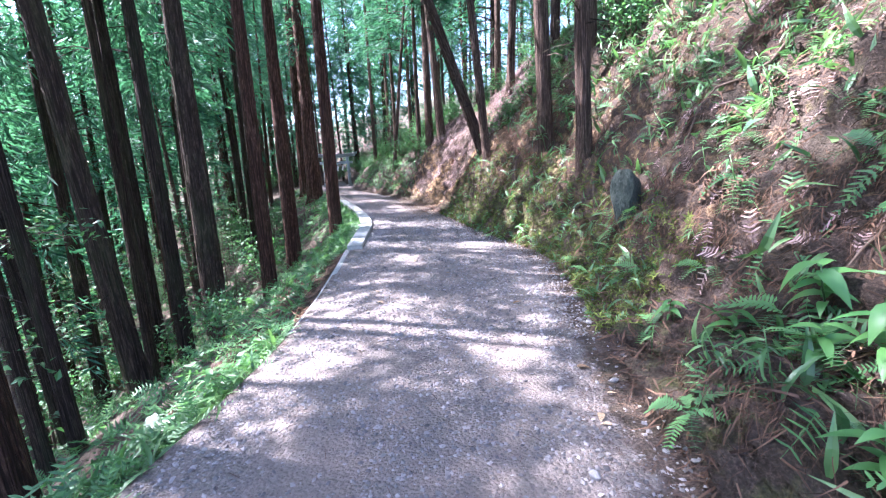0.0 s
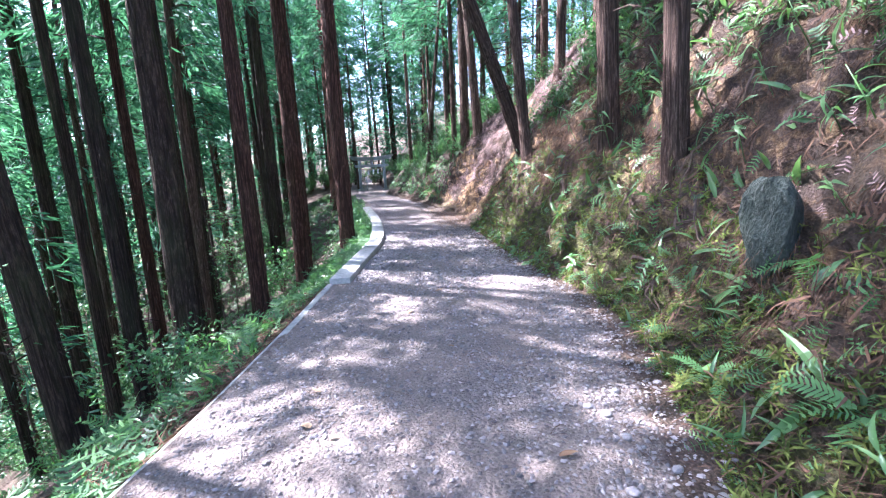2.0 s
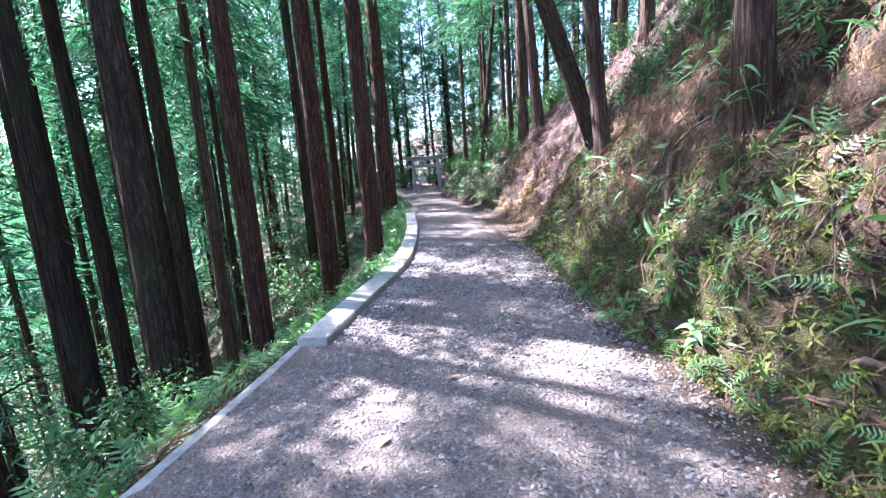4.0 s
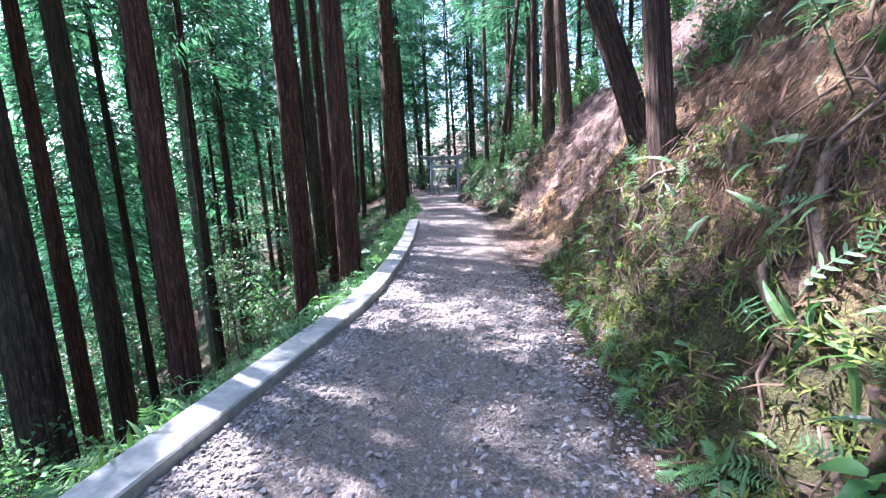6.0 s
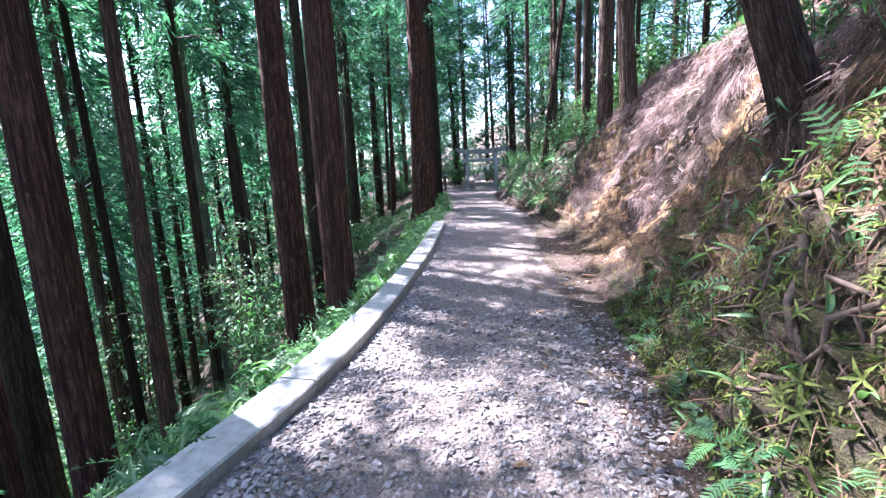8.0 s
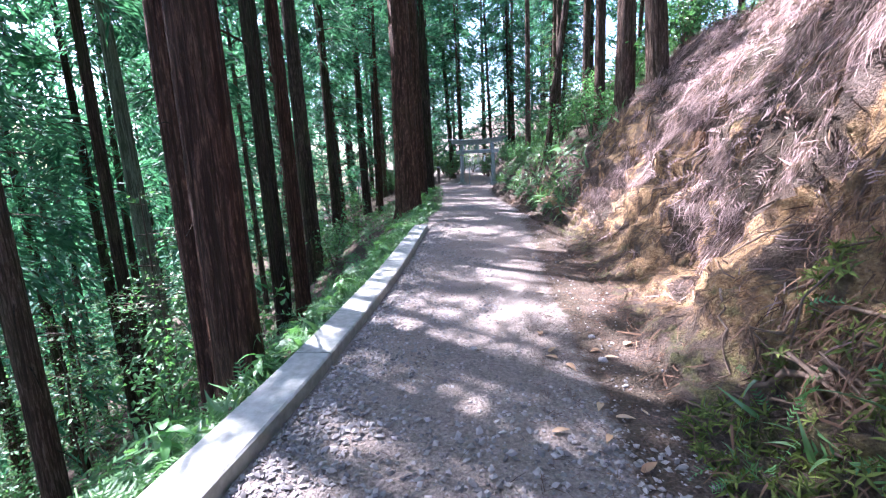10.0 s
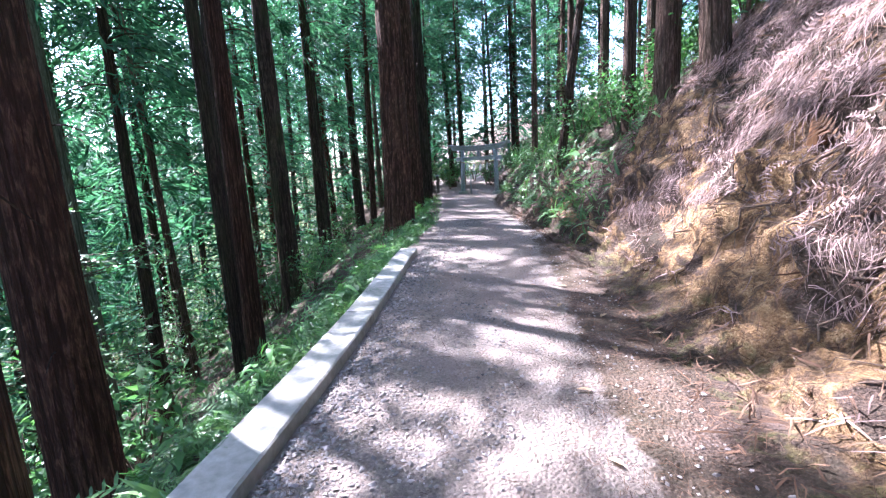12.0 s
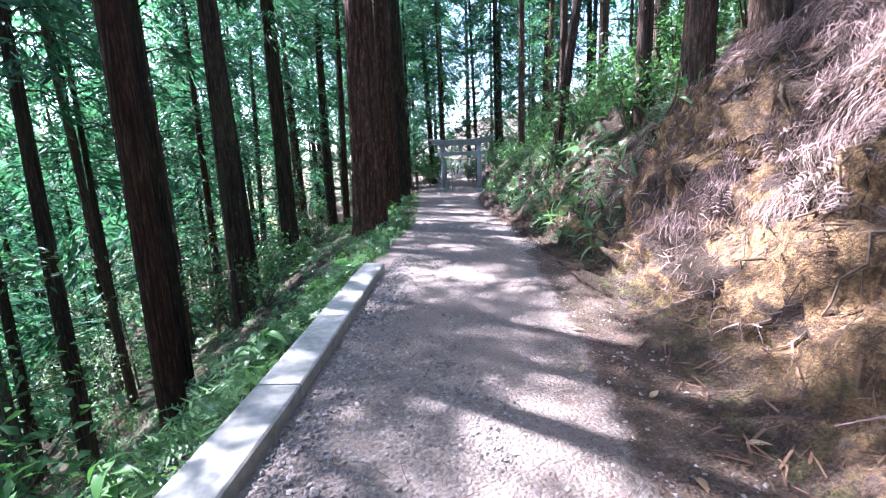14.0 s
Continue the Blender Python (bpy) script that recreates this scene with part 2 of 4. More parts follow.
# height of the bank at steps of distance beyond the road's right edge, at stations along the road
BANK_U = [0, 0.15, 0.3, 0.5, 0.8, 1.2, 1.6, 2.2, 3, 6, 12, 30, 90]
BANK = {
    -5: [0.0, 0.03, 0.07, 0.14, 0.34, 0.72, 1.1, 1.65, 2.4, 4.81, 9.02, 18.96, 40.01],
    1: [0.0, 0.06, 0.12, 0.21, 0.4, 0.79, 1.3, 2.1, 2.95, 5.27, 9.05, 18.93, 40.02],
    2.5: [0.0, 0.09, 0.2, 0.34, 0.45, 0.86, 1.43, 2.38, 3.31, 5.62, 9.35, 19.18, 40.27],
    4: [0.0, 0.07, 0.14, 0.31, 0.71, 1.3, 1.88, 2.74, 3.67, 6.02, 9.74, 19.19, 40.27],
    5.5: [0, 0.07, 0.14, 0.3, 0.72, 1.65, 2.4, 3.23, 4.07, 6.33, 9.94, 19.2, 40.27],
    7: [0.0, 0.11, 0.41, 0.73, 1.28, 1.87, 2.62, 3.5, 4.33, 6.57, 10.3, 20.16, 40.27],
    8.5: [0.0, 0.24, 0.81, 1.19, 1.54, 1.74, 2.46, 3.48, 4.4, 6.66, 10.3, 19.86, 39.63],
    10: [0, 0.4, 0.7, 1.02, 1.62, 2.12, 2.45, 3.4, 4.41, 6.73, 10.3, 19.34, 38.58],
    11.5: [0, 0.27, 0.6, 1.22, 1.68, 2.08, 2.5, 3.48, 4.46, 6.77, 10.29, 19.19, 38.27],
    13: [0, 0.13, 0.31, 0.55, 1.05, 2.0, 2.5, 3.45, 4.44, 6.74, 10.29, 19.18, 38.26],
    14.5: [0.0, 0.11, 0.28, 0.59, 0.98, 1.35, 2.19, 3.36, 4.3, 6.47, 9.79, 18.19, 36.27],
    16: [0.0, 0.03, 0.05, 0.07, 0.33, 1.0, 2.02, 2.98, 3.91, 6.05, 9.21, 17.04, 33.96],
    17.5: [0.0, 0.02, 0.05, 0.18, 0.48, 0.9, 1.43, 2.39, 3.47, 5.61, 8.54, 15.72, 31.31],
    19: [0.0, 0.04, 0.11, 0.29, 0.66, 1.24, 1.92, 2.63, 3.48, 5.42, 8.23, 15.09, 29.98],
    20.5: [0.0, 0.04, 0.13, 0.37, 0.75, 1.56, 2.29, 2.98, 3.59, 5.18, 7.68, 13.99, 27.23],
    22: [0.0, 0.07, 0.19, 0.45, 0.94, 1.62, 2.13, 2.73, 3.31, 4.75, 7.04, 12.96, 25.02],
    25: [0.0, 0.12, 0.23, 0.45, 0.95, 1.67, 2.04, 2.43, 2.85, 4.28, 6.7, 12.34, 24.05],
    30: [0.0, 0.15, 0.3, 0.55, 0.95, 1.4, 1.7, 2.05, 2.5, 3.8, 6.01, 10.98, 22.01],
    45: [0.0, 0.1, 0.15, 0.3, 0.5, 0.8, 1.0, 1.3, 1.7, 2.8, 4.51, 8.99, 20.0]}
DROP_U = [0, 0.3, 0.7, 1.2, 2.7, 4.5, 7.5, 20, 45, 100, 160]
DROP = {
    -5: [0, -.06, -.25, -.6, -1.6, -2.8, -4.8, -12.5, -24, -6, 14],
    6: [0, -.25, -.45, -.75, -1.65, -2.8, -4.8, -12.5, -24, -6, 14],
    15: [0, -.1, -.45, -.95, -2.05, -3.2, -5.3, -13, -24, -6, 14],
    20: [0, -.1, -.4, -.9, -2.0, -3.1, -5.3, -13, -24, -6, 14],
    25: [0, -.02, -.06, -.2, -1.0, -2.2, -4.2, -11.5, -23, -6, 14],
    40: [0, 0.0, -.03, -.08, -.4, -1.0, -2.2, -8, -20, -6, 14]}


def table(rows, us, u, y):
    keys = sorted(rows)
    y = min(max(y, keys[0]), keys[-1])
    for a, b in zip(keys, keys[1:]):
        if y <= b:
            f = (y - a) / (b - a)
            f = f * f * (3 - 2 * f)
            return float(np.interp(u, us, rows[a])) * (1 - f) + float(np.interp(u, us, rows[b])) * f


def smooth_x(line, y):
    return sum(float(np.interp(y + d, *line)) for d in (-0.8, -0.4, 0, 0.4, 0.8)) / 5


def left_edge(y):
    return smooth_x(XL, y)


def right_edge(y):
    return smooth_x(XR, y)


def lumps(x, y, size):
    return noise.noise(Vector((x / size, y / size, 3.7)))


def height(x, y):
    """The ground's height at a place."""
    return level(x, y) + float(np.interp(y, [6, 12, 20, 40, 60, 140], [0, -0.04, -0.05, -0.05, 1.2, 9]))


def foot(u, y):
    """How rough the bank is: the slump at its foot lies smooth."""
    return 1 - 0.7 * float(np.interp(y, [13.5, 14.5, 18.5, 19.5], [0, 1, 1, 0])) * max(0.0, 1 - max(u - 0.3, 0) / 0.7)


def level(x, y):
    a, b = left_edge(y), right_edge(y)
    if x < a:
        u = a - x
        k = min(u / 2.0, 1)
        return table(DROP, DROP_U, u, y) + k * (0.22 * lumps(x, y, 2.6) + 0.08 * lumps(x, y, 0.7))
    if x > b:
        u = x - b
        w = u + 0.16 * min(u / 0.3, 1) * lumps(x * 0.3, y, 0.55) + 0.1 * min(u / 0.3, 1) * lumps(x, y, 1.7)
        k = min(u / 0.8, 1)
        ledges = 0.20 * abs(lumps(x, y, 0.45)) + 0.13 * abs(lumps(x + 9, y, 0.21)) - 0.1
        return table(BANK, BANK_U, max(w, 0), y) + k * (0.14 * lumps(x, y, 0.9) + 0.07 * lumps(x, y, 0.33)) + min(u / 0.25, 1) * foot(u, y) * (0.04 * lumps(x, y, 0.15) + ledges)
    f = (x - a) / (b - a)
    edge = min(f, 1 - f) * 4
    return min(edge, 1) * (0.025 * lumps(x, y, 1.6) + 0.012 * lumps(x, y, 0.35) + 0.02)


def matted(x, y):
    """Where dead roots mat the bank, between patches of bare earth."""
    return lumps(x, y, 0.8) + 0.5 * lumps(x, y, 0.3) > 0.12 - 0.5 * min(max(x - right_edge(y) - 1.3, 0), 1) - float(np.interp(y, [18, 19.5], [0, 0.2]))


def clods(x, y, z):
    """How far lumps of earth stand out from the face of the bank."""
    p = Vector((x, y, z))
    ledge = 0.25 * float(np.interp(y, [12, 14, 22, 25], [0, 1, 1, 0])) * noise.noise(Vector((x * 2.0, y * 2.0, z * 3.4)))
    return ledge + 0.06 * noise.noise(p * 1.5) + 0.14 * abs(noise.noise(p * 2.9)) + 0.15 * abs(noise.noise(p * 6.0)) + 0.11 * noise.noise(p * 12.0) + 0.07 * noise.noise(p * 25.0) - 0.08


def standing_out(x, y, z):
    """How far the sheet is pushed out at a place on the bank."""
    ur = x - right_edge(y)
    return clods(x, y, z) * foot(ur, y) * min(ur / 0.08, 1) * max(0.0, 1 - ur / 4) if 0 < ur < 4 and y < 45 else 0.0


def spot(x, y):
    """The point of the finished surface that belongs to a place of the plan."""
    z = height(x, y)
    out = standing_out(x, y, z)
    return Vector((x - out, y + 0.4 * out, z + 0.5 * out))


# ---- mesh helpers ----
def mesh_of(name, verts, faces, material, smooth=True):
    me = bpy.data.meshes.new(name)
    me.from_pydata([tuple(v) for v in verts], [], [tuple(f) for f in faces])
    me.materials.append(material)
    if smooth:
        me.polygons.foreach_set("use_smooth", [True] * len(me.polygons))
    me.update()
    return me


def part(name, me, parent=None, m=None, label=""):
    ob = new(name, me)
    if parent is not None:
        ob.parent = parent
    if m is not None:
        ob.matrix_basis = m
    return tagged(ob, label)


def thing(name, x, y, z, label, category, group="", turn=0.0, lean=(0.0, 0.0)):
    """An Empty at the base of a thing."""
    ob = new(name)
    ob.empty_display_size = 0.1
    ob.matrix_basis = pose(x, y, z, lean[0], lean[1], turn)
    return tagged(ob, label, category, group)


def tube(path, radii, sides=6, cap=True):
    """Verts and faces of a tube along points."""
    vs, fs = [], []
    path = [Vector(p) for p in path]
    for i, p in enumerate(path):
        d = (path[min(i + 1, len(path) - 1)] - path[max(i - 1, 0)]).normalized()
        a = d.orthogonal().normalized() if i == 0 else (a - d * a.dot(d)).normalized()
        b = d.cross(a)
        for s in range(sides):
            w = 2 * math.pi * s / sides
            vs.append(p + radii[i] * (math.cos(w) * a + math.sin(w) * b))
    n = len(path)
    for i in range(n - 1):
        for s in range(sides):
            t = (s + 1) % sides
            fs.append((i * sides + s, i * sides + t, (i + 1) * sides + t, (i + 1) * sides + s))
    if cap:
        fs.append(tuple(range(sides))[::-1])
        fs.append(tuple((n - 1) * sides + s for s in range(sides)))
    return vs, fs


def join(pieces):
    vs, fs = [], []
    for v, f in pieces:
        k = len(vs)
        vs.extend(v)
        fs.extend(tuple(i + k for i in face) for face in f)
    return vs, fs


def moved(piece, m):
    return [m @ Vector(v) for v in piece[0]], piece[1]


def scatter(name, templates, mats, material):
    """One joined mesh of many small pieces: templates as (verts, faces), poses as 4x4 arrays with the template's number."""
    vs, fs, k = [], [], 0
    temp = [(np.array([tuple(v) for v in t[0]]), t[1]) for t in templates]
    for which, m in mats:
        v, f = temp[which]
        a = np.array(m)
        vs.append(v @ a[:3, :3].T + a[:3, 3])
        fs.extend(tuple(i + k for i in face) for face in f)
        k += len(v)
    me = bpy.data.meshes.new(name)
    me.from_pydata(np.concatenate(vs).tolist(), [], fs)
    me.materials.append(material)
    me.update()
    return me


# ---- ground and road: one sheet, split at the road's edges ----
def stations():
    ys, y = [], -12.0
    while y < 140:
        ys.append(y)
        y += 0.5 if y < -1 else 0.08 if y < 24 else 0.2 if y < 40 else 1.2 if y < 60 else 8
    return ys


def sheet(name, across, material, label, category):
    """across: at each station the x of every column."""
    ys = stations()
    vs, fs, w_gravel, w_earth, w_moss = [], [], [], [], []
    for y in ys:
        a, b = left_edge(y), right_edge(y)
        for x in across(a, b):
            ur, ul = x - b, a - x
            vs.append(tuple(spot(x, y)))
            apron = float(np.interp(y, [11, 14, 16, 20, 24], [0, 0.5, 1.0, 0.7, 0.1]))
            inner = min(-ur, -ul)
            g = 0.5 + inner * 2.2 - apron * max(0.0, 1.1 + ur) * 1.9
            g -= 0.95 * float(np.interp(y, [1, 3, 5, 12, 15], [0.4, 0.7, 1, 1, 0])) * max(0, 1 - abs(ur) * 1.7)
            w_gravel.append(min(max(g, 0), 1))
            cut = float(np.interp(ur, [0.1, 0.6, 1.7, 2.3], [0.1, 1, 0.85, 0])) * float(np.interp(y, [3, 7, 11, 14, 22, 27], [0.3, 0.5, 0.6, 1.0, 0.75, 0.1]))
            w_earth.append(cut * (0.12 if y > 12 and ur > 0.6 and matted(x, y) else 0.85))
            wet = float(np.interp(ur, [0.02, 0.15, 0.5, 0.9], [0, 1, 0.8, 0])) * float(np.interp(y, [0, 3, 6, 11, 15, 21, 25], [0.25, 0.42, 0.56, 0.58, 0.36, 0.42, 0.2]))
            edge_moss = 0.75 * max(0, 1 - abs(ul + 0.24) * 4) if y < 8.6 else 0.0
            w_moss.append(max(wet, edge_moss, 0.9 if ul > 25 else 0.25 if ul > 0.5 or ur > 1.6 else 0.0))
    n = len(across(0, 1))
    for i in range(len(ys) - 1):
        for j in range(n - 1):
            k = i * n + j
            fs.append((k, k + 1, k + n + 1, k + n))
    me = mesh_of(name, vs, fs, material)
    for key, values in (("gravel", w_gravel), ("earth", w_earth), ("moss", w_moss)):
        me.attributes.new(key, "FLOAT", "POINT").data.foreach_set("value", values)
    return tagged(new(name, me), label, category, kind="structure")


LEFT_U = [160, 130, 100, 70, 45, 30, 22, 17, 13, 11, 9.5, 8, 7, 6.2, 5.5, 5, 4.5, 4, 3.6, 3.2, 2.8, 2.5, 2.2, 1.9, 1.7, 1.5, 1.3, 1.1, 0.95, 0.8, 0.65, 0.5, 0.4, 0.3, 0.2, 0.1, 0]
RIGHT_U = [0.018 * i for i in range(34)] + [0.62 + 0.045 * i for i in range(28)] + [1.9, 2.0, 2.1, 2.25, 2.4, 2.6, 2.8, 3.0, 3.3, 3.6, 4, 4.5, 5, 5.6, 6.3, 7, 8, 9.5, 11, 13, 17, 25, 40, 90]
sheet("ground_left", lambda a, b: [a - u for u in LEFT_U], M_GROUND, "steep forest slope below the road covered in litter and moss", "ground")
sheet("road", lambda a, b: [a + (b - a) * i / 28 for i in range(29)], M_ROAD, "grey gravel forest road with packed wheel tracks", "road")
sheet("ground_right", lambda a, b: [b + u for u in RIGHT_U], M_GROUND, "cut bank of ochre earth, moss and needle litter above the road", "ground")


# ---- kerb ----
def along(y, off):
    """A place at a distance to the right of the road's left edge."""
    d = Vector((left_edge(y + 0.2) - left_edge(y - 0.2), 0.4)).normalized()
    return left_edge(y) + off * d.y, y - off * d.x


def strip(y0, y1, o0, o1, z0, z1, bevel, step=0.25):
    """A bevelled concrete bar that follows the road's left edge."""
    n = max(2, round((y1 - y0) / step))
    prof = [(o0, z0), (o0, z1 - bevel), (o0 + bevel, z1), (o1 - bevel, z1), (o1, z1 - bevel), (o1, z0)]
    vs, fs = [], []
    for i in range(n + 1):
        y = y0 + (y1 - y0) * i / n
        for o, z in prof:
            wob = 0.004 * noise.noise(Vector((y * 3, o * 9, z * 9)))
            x, yy = along(y, o + wob)
            vs.append((x, yy, z + wob))
    k = len(prof)
    for i in range(n):
        for j in range(k):
            jj = (j + 1) % k
            fs.append((i * k + j, (i + 1) * k + j, (i + 1) * k + jj, i * k + jj))
    fs.append(tuple(range(k)))
    fs.append(tuple(n * k + j for j in range(k))[::-1])
    return vs, fs


kerb = thing("kerb", left_edge(8), 8, 0, "raised grey concrete kerb along the edge of the gravel road", "kerb")
kerb.matrix_basis = Matrix.Identity(4)
for y0, y1 in ((8.35, 11.5), (11.51, 13.9), (13.91, 16.9), (16.91, 20.25)):
    part("kerb_stone", mesh_of("kerb_stone", *strip(y0, y1 - 0.006, 0, 0.29, -0.45, 0.068, 0.012), M_CONCRETE, False), kerb)
edging = tagged(new("concrete_edging", mesh_of("concrete_edging", *strip(4.1, 8.34, -0.03, 0.06, -0.4, -0.002, 0.008), M_CONCRETE, False)),
                "flush concrete edging with moss at the road's edge", "edging")


# ---- trees ----
rng = random.Random(7)


def trunk_mesh(seed, material, sides, rings, tall, flare, ridges):
    """A tapered trunk of radius 1 at breast height and a height of `tall`, with flared roots and furrowed bark."""
    vs, fs = [], []
    for i in range(rings + 1):
        f = (i / rings) ** 1.6
        z = f * tall
        taper = 1.0 - 0.8 * f
        for s in range(sides):
            w = 2 * math.pi * s / sides
            lobes = flare * math.exp(-z / 0.33) * (0.75 + 0.55 * math.cos(5 * w + seed) * noise.noise(Vector((seed, w, 1))) + 0.35 * math.cos(3 * w + 2 * seed))
            rough = ridges * (noise.noise(Vector((math.cos(w) * 7, math.sin(w) * 7, z * 0.55 + seed * 9))) + 0.6 * noise.noise(Vector((math.cos(w) * 18, math.sin(w) * 18, z * 1.1 + seed))))
            r = taper * (1 + lobes + rough)
            sway = 0.25 * noise.noise(Vector((z * 0.12, seed, 0)))
            vs.append((r * math.cos(w) + sway, r * math.sin(w) + 0.6 * sway, z - 0.5))
    for i in range(rings):
        for s in range(sides):
            t = (s + 1) % sides
            fs.append((i * sides + s, i * sides + t, (i + 1) * sides + t, (i + 1) * sides + s))
    fs.append(tuple(rings * sides + s for s in range(sides)))
    return mesh_of("trunk", vs, fs, material)


TALL = 19.0


def spray(r, size, away):
    """A tuft of cedar foliage: narrow pointed blades round a twig."""
    out = []
    for k in range(11):
        d = (away + Vector((r.gauss(0, 0.55), r.gauss(0, 0.55), r.gauss(-0.35, 0.4)))).normalized()
        side = d.cross(Vector((r.gauss(0, 1), r.gauss(0, 1), r.gauss(0, 1)))).normalized()
        o = Vector((r.gauss(0, 0.25), r.gauss(0, 0.25), r.gauss(0, 0.2))) * size
        ln, wd = size * r.uniform(0.5, 1.15), size * r.uniform(0.04, 0.075)
        out.append(([o - side * wd * 0.5, o + d * ln * 0.5 - side * wd, o + d * ln, o + d * ln * 0.55 + side * wd], [(0, 1, 2, 3)]))
    return join(out)


def crown_mesh(seed, low, count, reach, size, tufts=7):
    r = random.Random(seed)
    leaves, wood = [], []
    for i in range(count):
        f = low + (1 - low) * ((i + r.random()) / count) ** 0.9
        z, a = f * TALL, r.uniform(0, 2 * math.pi)
        ln = reach * (1.08 - f) ** 0.55 * r.uniform(0.6, 1.15)
        droop = r.uniform(0.1, 0.45)
        path = [Vector((math.cos(a) * ln * t, math.sin(a) * ln * t, z + ln * (0.35 * t - (droop + 0.25) * t * t))) for t in (0, 0.35, 0.7, 1)]
        wood.append(tube(path, [0.03, 0.022, 0.014, 0.005], 3, False))
        n = tufts if f > 0.35 else 3
        for k in range(n):
            t = 0.3 + 0.75 * (k + r.random()) / n
            q = Vector((math.cos(a) * ln * t, math.sin(a) * ln * t, z + ln * (0.35 * t - (droop + 0.25) * t * t)))
            q += Vector((r.gauss(0, 0.22), r.gauss(0, 0.22), r.gauss(-0.1, 0.18)))
            leaves.append(moved(spray(r, size * r.uniform(0.7, 1.3), Vector((math.cos(a), math.sin(a), -0.25))), Matrix.Translation(q)))
    for i in range(16):
        z, a, ln = r.uniform(1.2, 8), r.uniform(0, 6.3), r.uniform(0.25, 0.9)
        d = Vector((math.cos(a), math.sin(a), r.uniform(-0.5, 0.15)))
        wood.append(tube([Vector((0, 0, z)), Vector((0, 0, z)) + d * ln * 0.6, Vector((0, 0, z - 0.1)) + d * ln], [0.014, 0.009, 0.003], 3, False))
    v1, f1 = join(leaves)
    v2, f2 = join(wood)
    me = mesh_of("crown", *join([(v1, f1), (v2, f2)]), M_NEEDLE, False)
    me.materials.append(M_BARK)
    me.polygons.foreach_set("material_index", [0] * len(f1) + [1] * len(f2))
    return me


CROWNS = [crown_mesh(s, 0.42, 44, 2.5, 0.5) for s in (1, 2, 3)]
FAR_CROWNS = [crown_mesh(s, 0.05, 42, 2.6, 0.95, 4) for s in (11, 12, 13)]
THIN_CROWNS = [crown_mesh(s, 0.5, 33, 2.3, 0.5) for s in (7, 8, 9)]
LOW_CROWNS = [crown_mesh(s, 0.10, 64, 2.4, 0.45) for s in (4, 5, 6)]
NEAR = {m: [trunk_mesh(s, m, 56, 90, TALL, 0.35, 0.07) for s in (1, 2)] for m in (M_BARK, M_BARK_RED)}
NEAR[M_BARK_PALE] = [trunk_mesh(5, M_BARK_PALE, 48, 80, TALL, 0.9, 0.13)]
NEAR[M_BARK_GREEN] = [trunk_mesh(6, M_BARK_GREEN, 32, 40, TALL, 0.2, 0.03)]
FAR = [trunk_mesh(s, m, 10, 12, TALL, 0.2, 0.05) for s, m in ((7, M_BARK), (8, M_BARK), (9, M_BARK_PALE), (10, M_BARK_RED), (11, M_BARK))]
BUTTRESSED = trunk_mesh(3, M_BARK_RED, 56, 90, TALL, 0.75, 0.09)
planted = []
BARK_WORDS = {"cedar_bark": "dark brown", "cedar_bark_red": "reddish brown", "cypress_bark": "pale grey-brown", "mossy_bark": "greenish mossy"}


def tree(x, y, r, trunk, crown, lean=(0.0, 0.0), tall=1.0, name="cedar_tree", group="cedars on the slope below the road", wide=1.0):
    z = height(x, y)
    words = BARK_WORDS[trunk.materials[0].name]
    ob = thing(name, x, y, z - 0.05, "tall straight cedar with %s furrowed bark on the forest slope" % words, "tree", group, rng.uniform(0, 360))
    ob.matrix_basis = pose(x, y, z - 0.05) @ pose(0, 0, 0, lean[0], lean[1], 0) @ pose(0, 0, 0, 0, 0, rng.uniform(0, 360))
    part("trunk", trunk, ob, Matrix.Diagonal((r, r, tall, 1)))
    if crown:
        part("crown", crown, ob, Matrix.Diagonal((wide, wide, tall, 1)))
    planted.append((x, y))
    return ob


# the trees that stand along the road, measured one by one: x, y, radius, bark, lean
BELOW = [
    (-2.75, 2.75, 0.19, M_BARK_RED), (-6.6, 8.0, 0.12, M_BARK), (-4.9, 5.55, 0.09, M_BARK), (-4.7, 5.85, 0.10, M_BARK),
    (-5.45, 8.5, 0.22, M_BARK), (-5.0, 9.5, 0.165, M_BARK), (-4.78, 10.6, 0.285, M_BARK), (-3.8, 11.75, 0.2, M_BARK_RED),
    (-5.55, 12.2, 0.19, M_BARK), (-10.3, 19.6, 0.26, M_BARK_GREEN), (-4.09, 15.54, 0.27, M_BARK_RED), (-2.33, 14.1, 0.21, M_BARK_RED),
    (-6.9, 11.8, 0.19, M_BARK), (-9.9, 13.6, 0.22, M_BARK), (-8.1, 17.3, 0.13, M_BARK), (-9.2, 16.0, 0.12, M_BARK),
    (-4.96, 18.58, 0.155, M_BARK_RED), (-7.93, 23.38, 0.28, M_BARK), (-6.6, 19.9, 0.15, M_BARK), (-7.1, 20.7, 0.16, M_BARK),
    (-9.8, 20.6, 0.17, M_BARK), (-5.07, 24.75, 0.42, M_BARK_RED), (-6.6, 29.7, 0.40, M_BARK_RED), (-7.3, 33.0, 0.33, M_BARK),
    (-10.7, 29.5, 0.26, M_BARK), (-9.4, 27.4, 0.2, M_BARK), (-11.2, 33.6, 0.25, M_BARK),
    (-6.72, 12.5, 0.15, M_BARK_RED), (-6.2, 10.2, 0.13, M_BARK)]
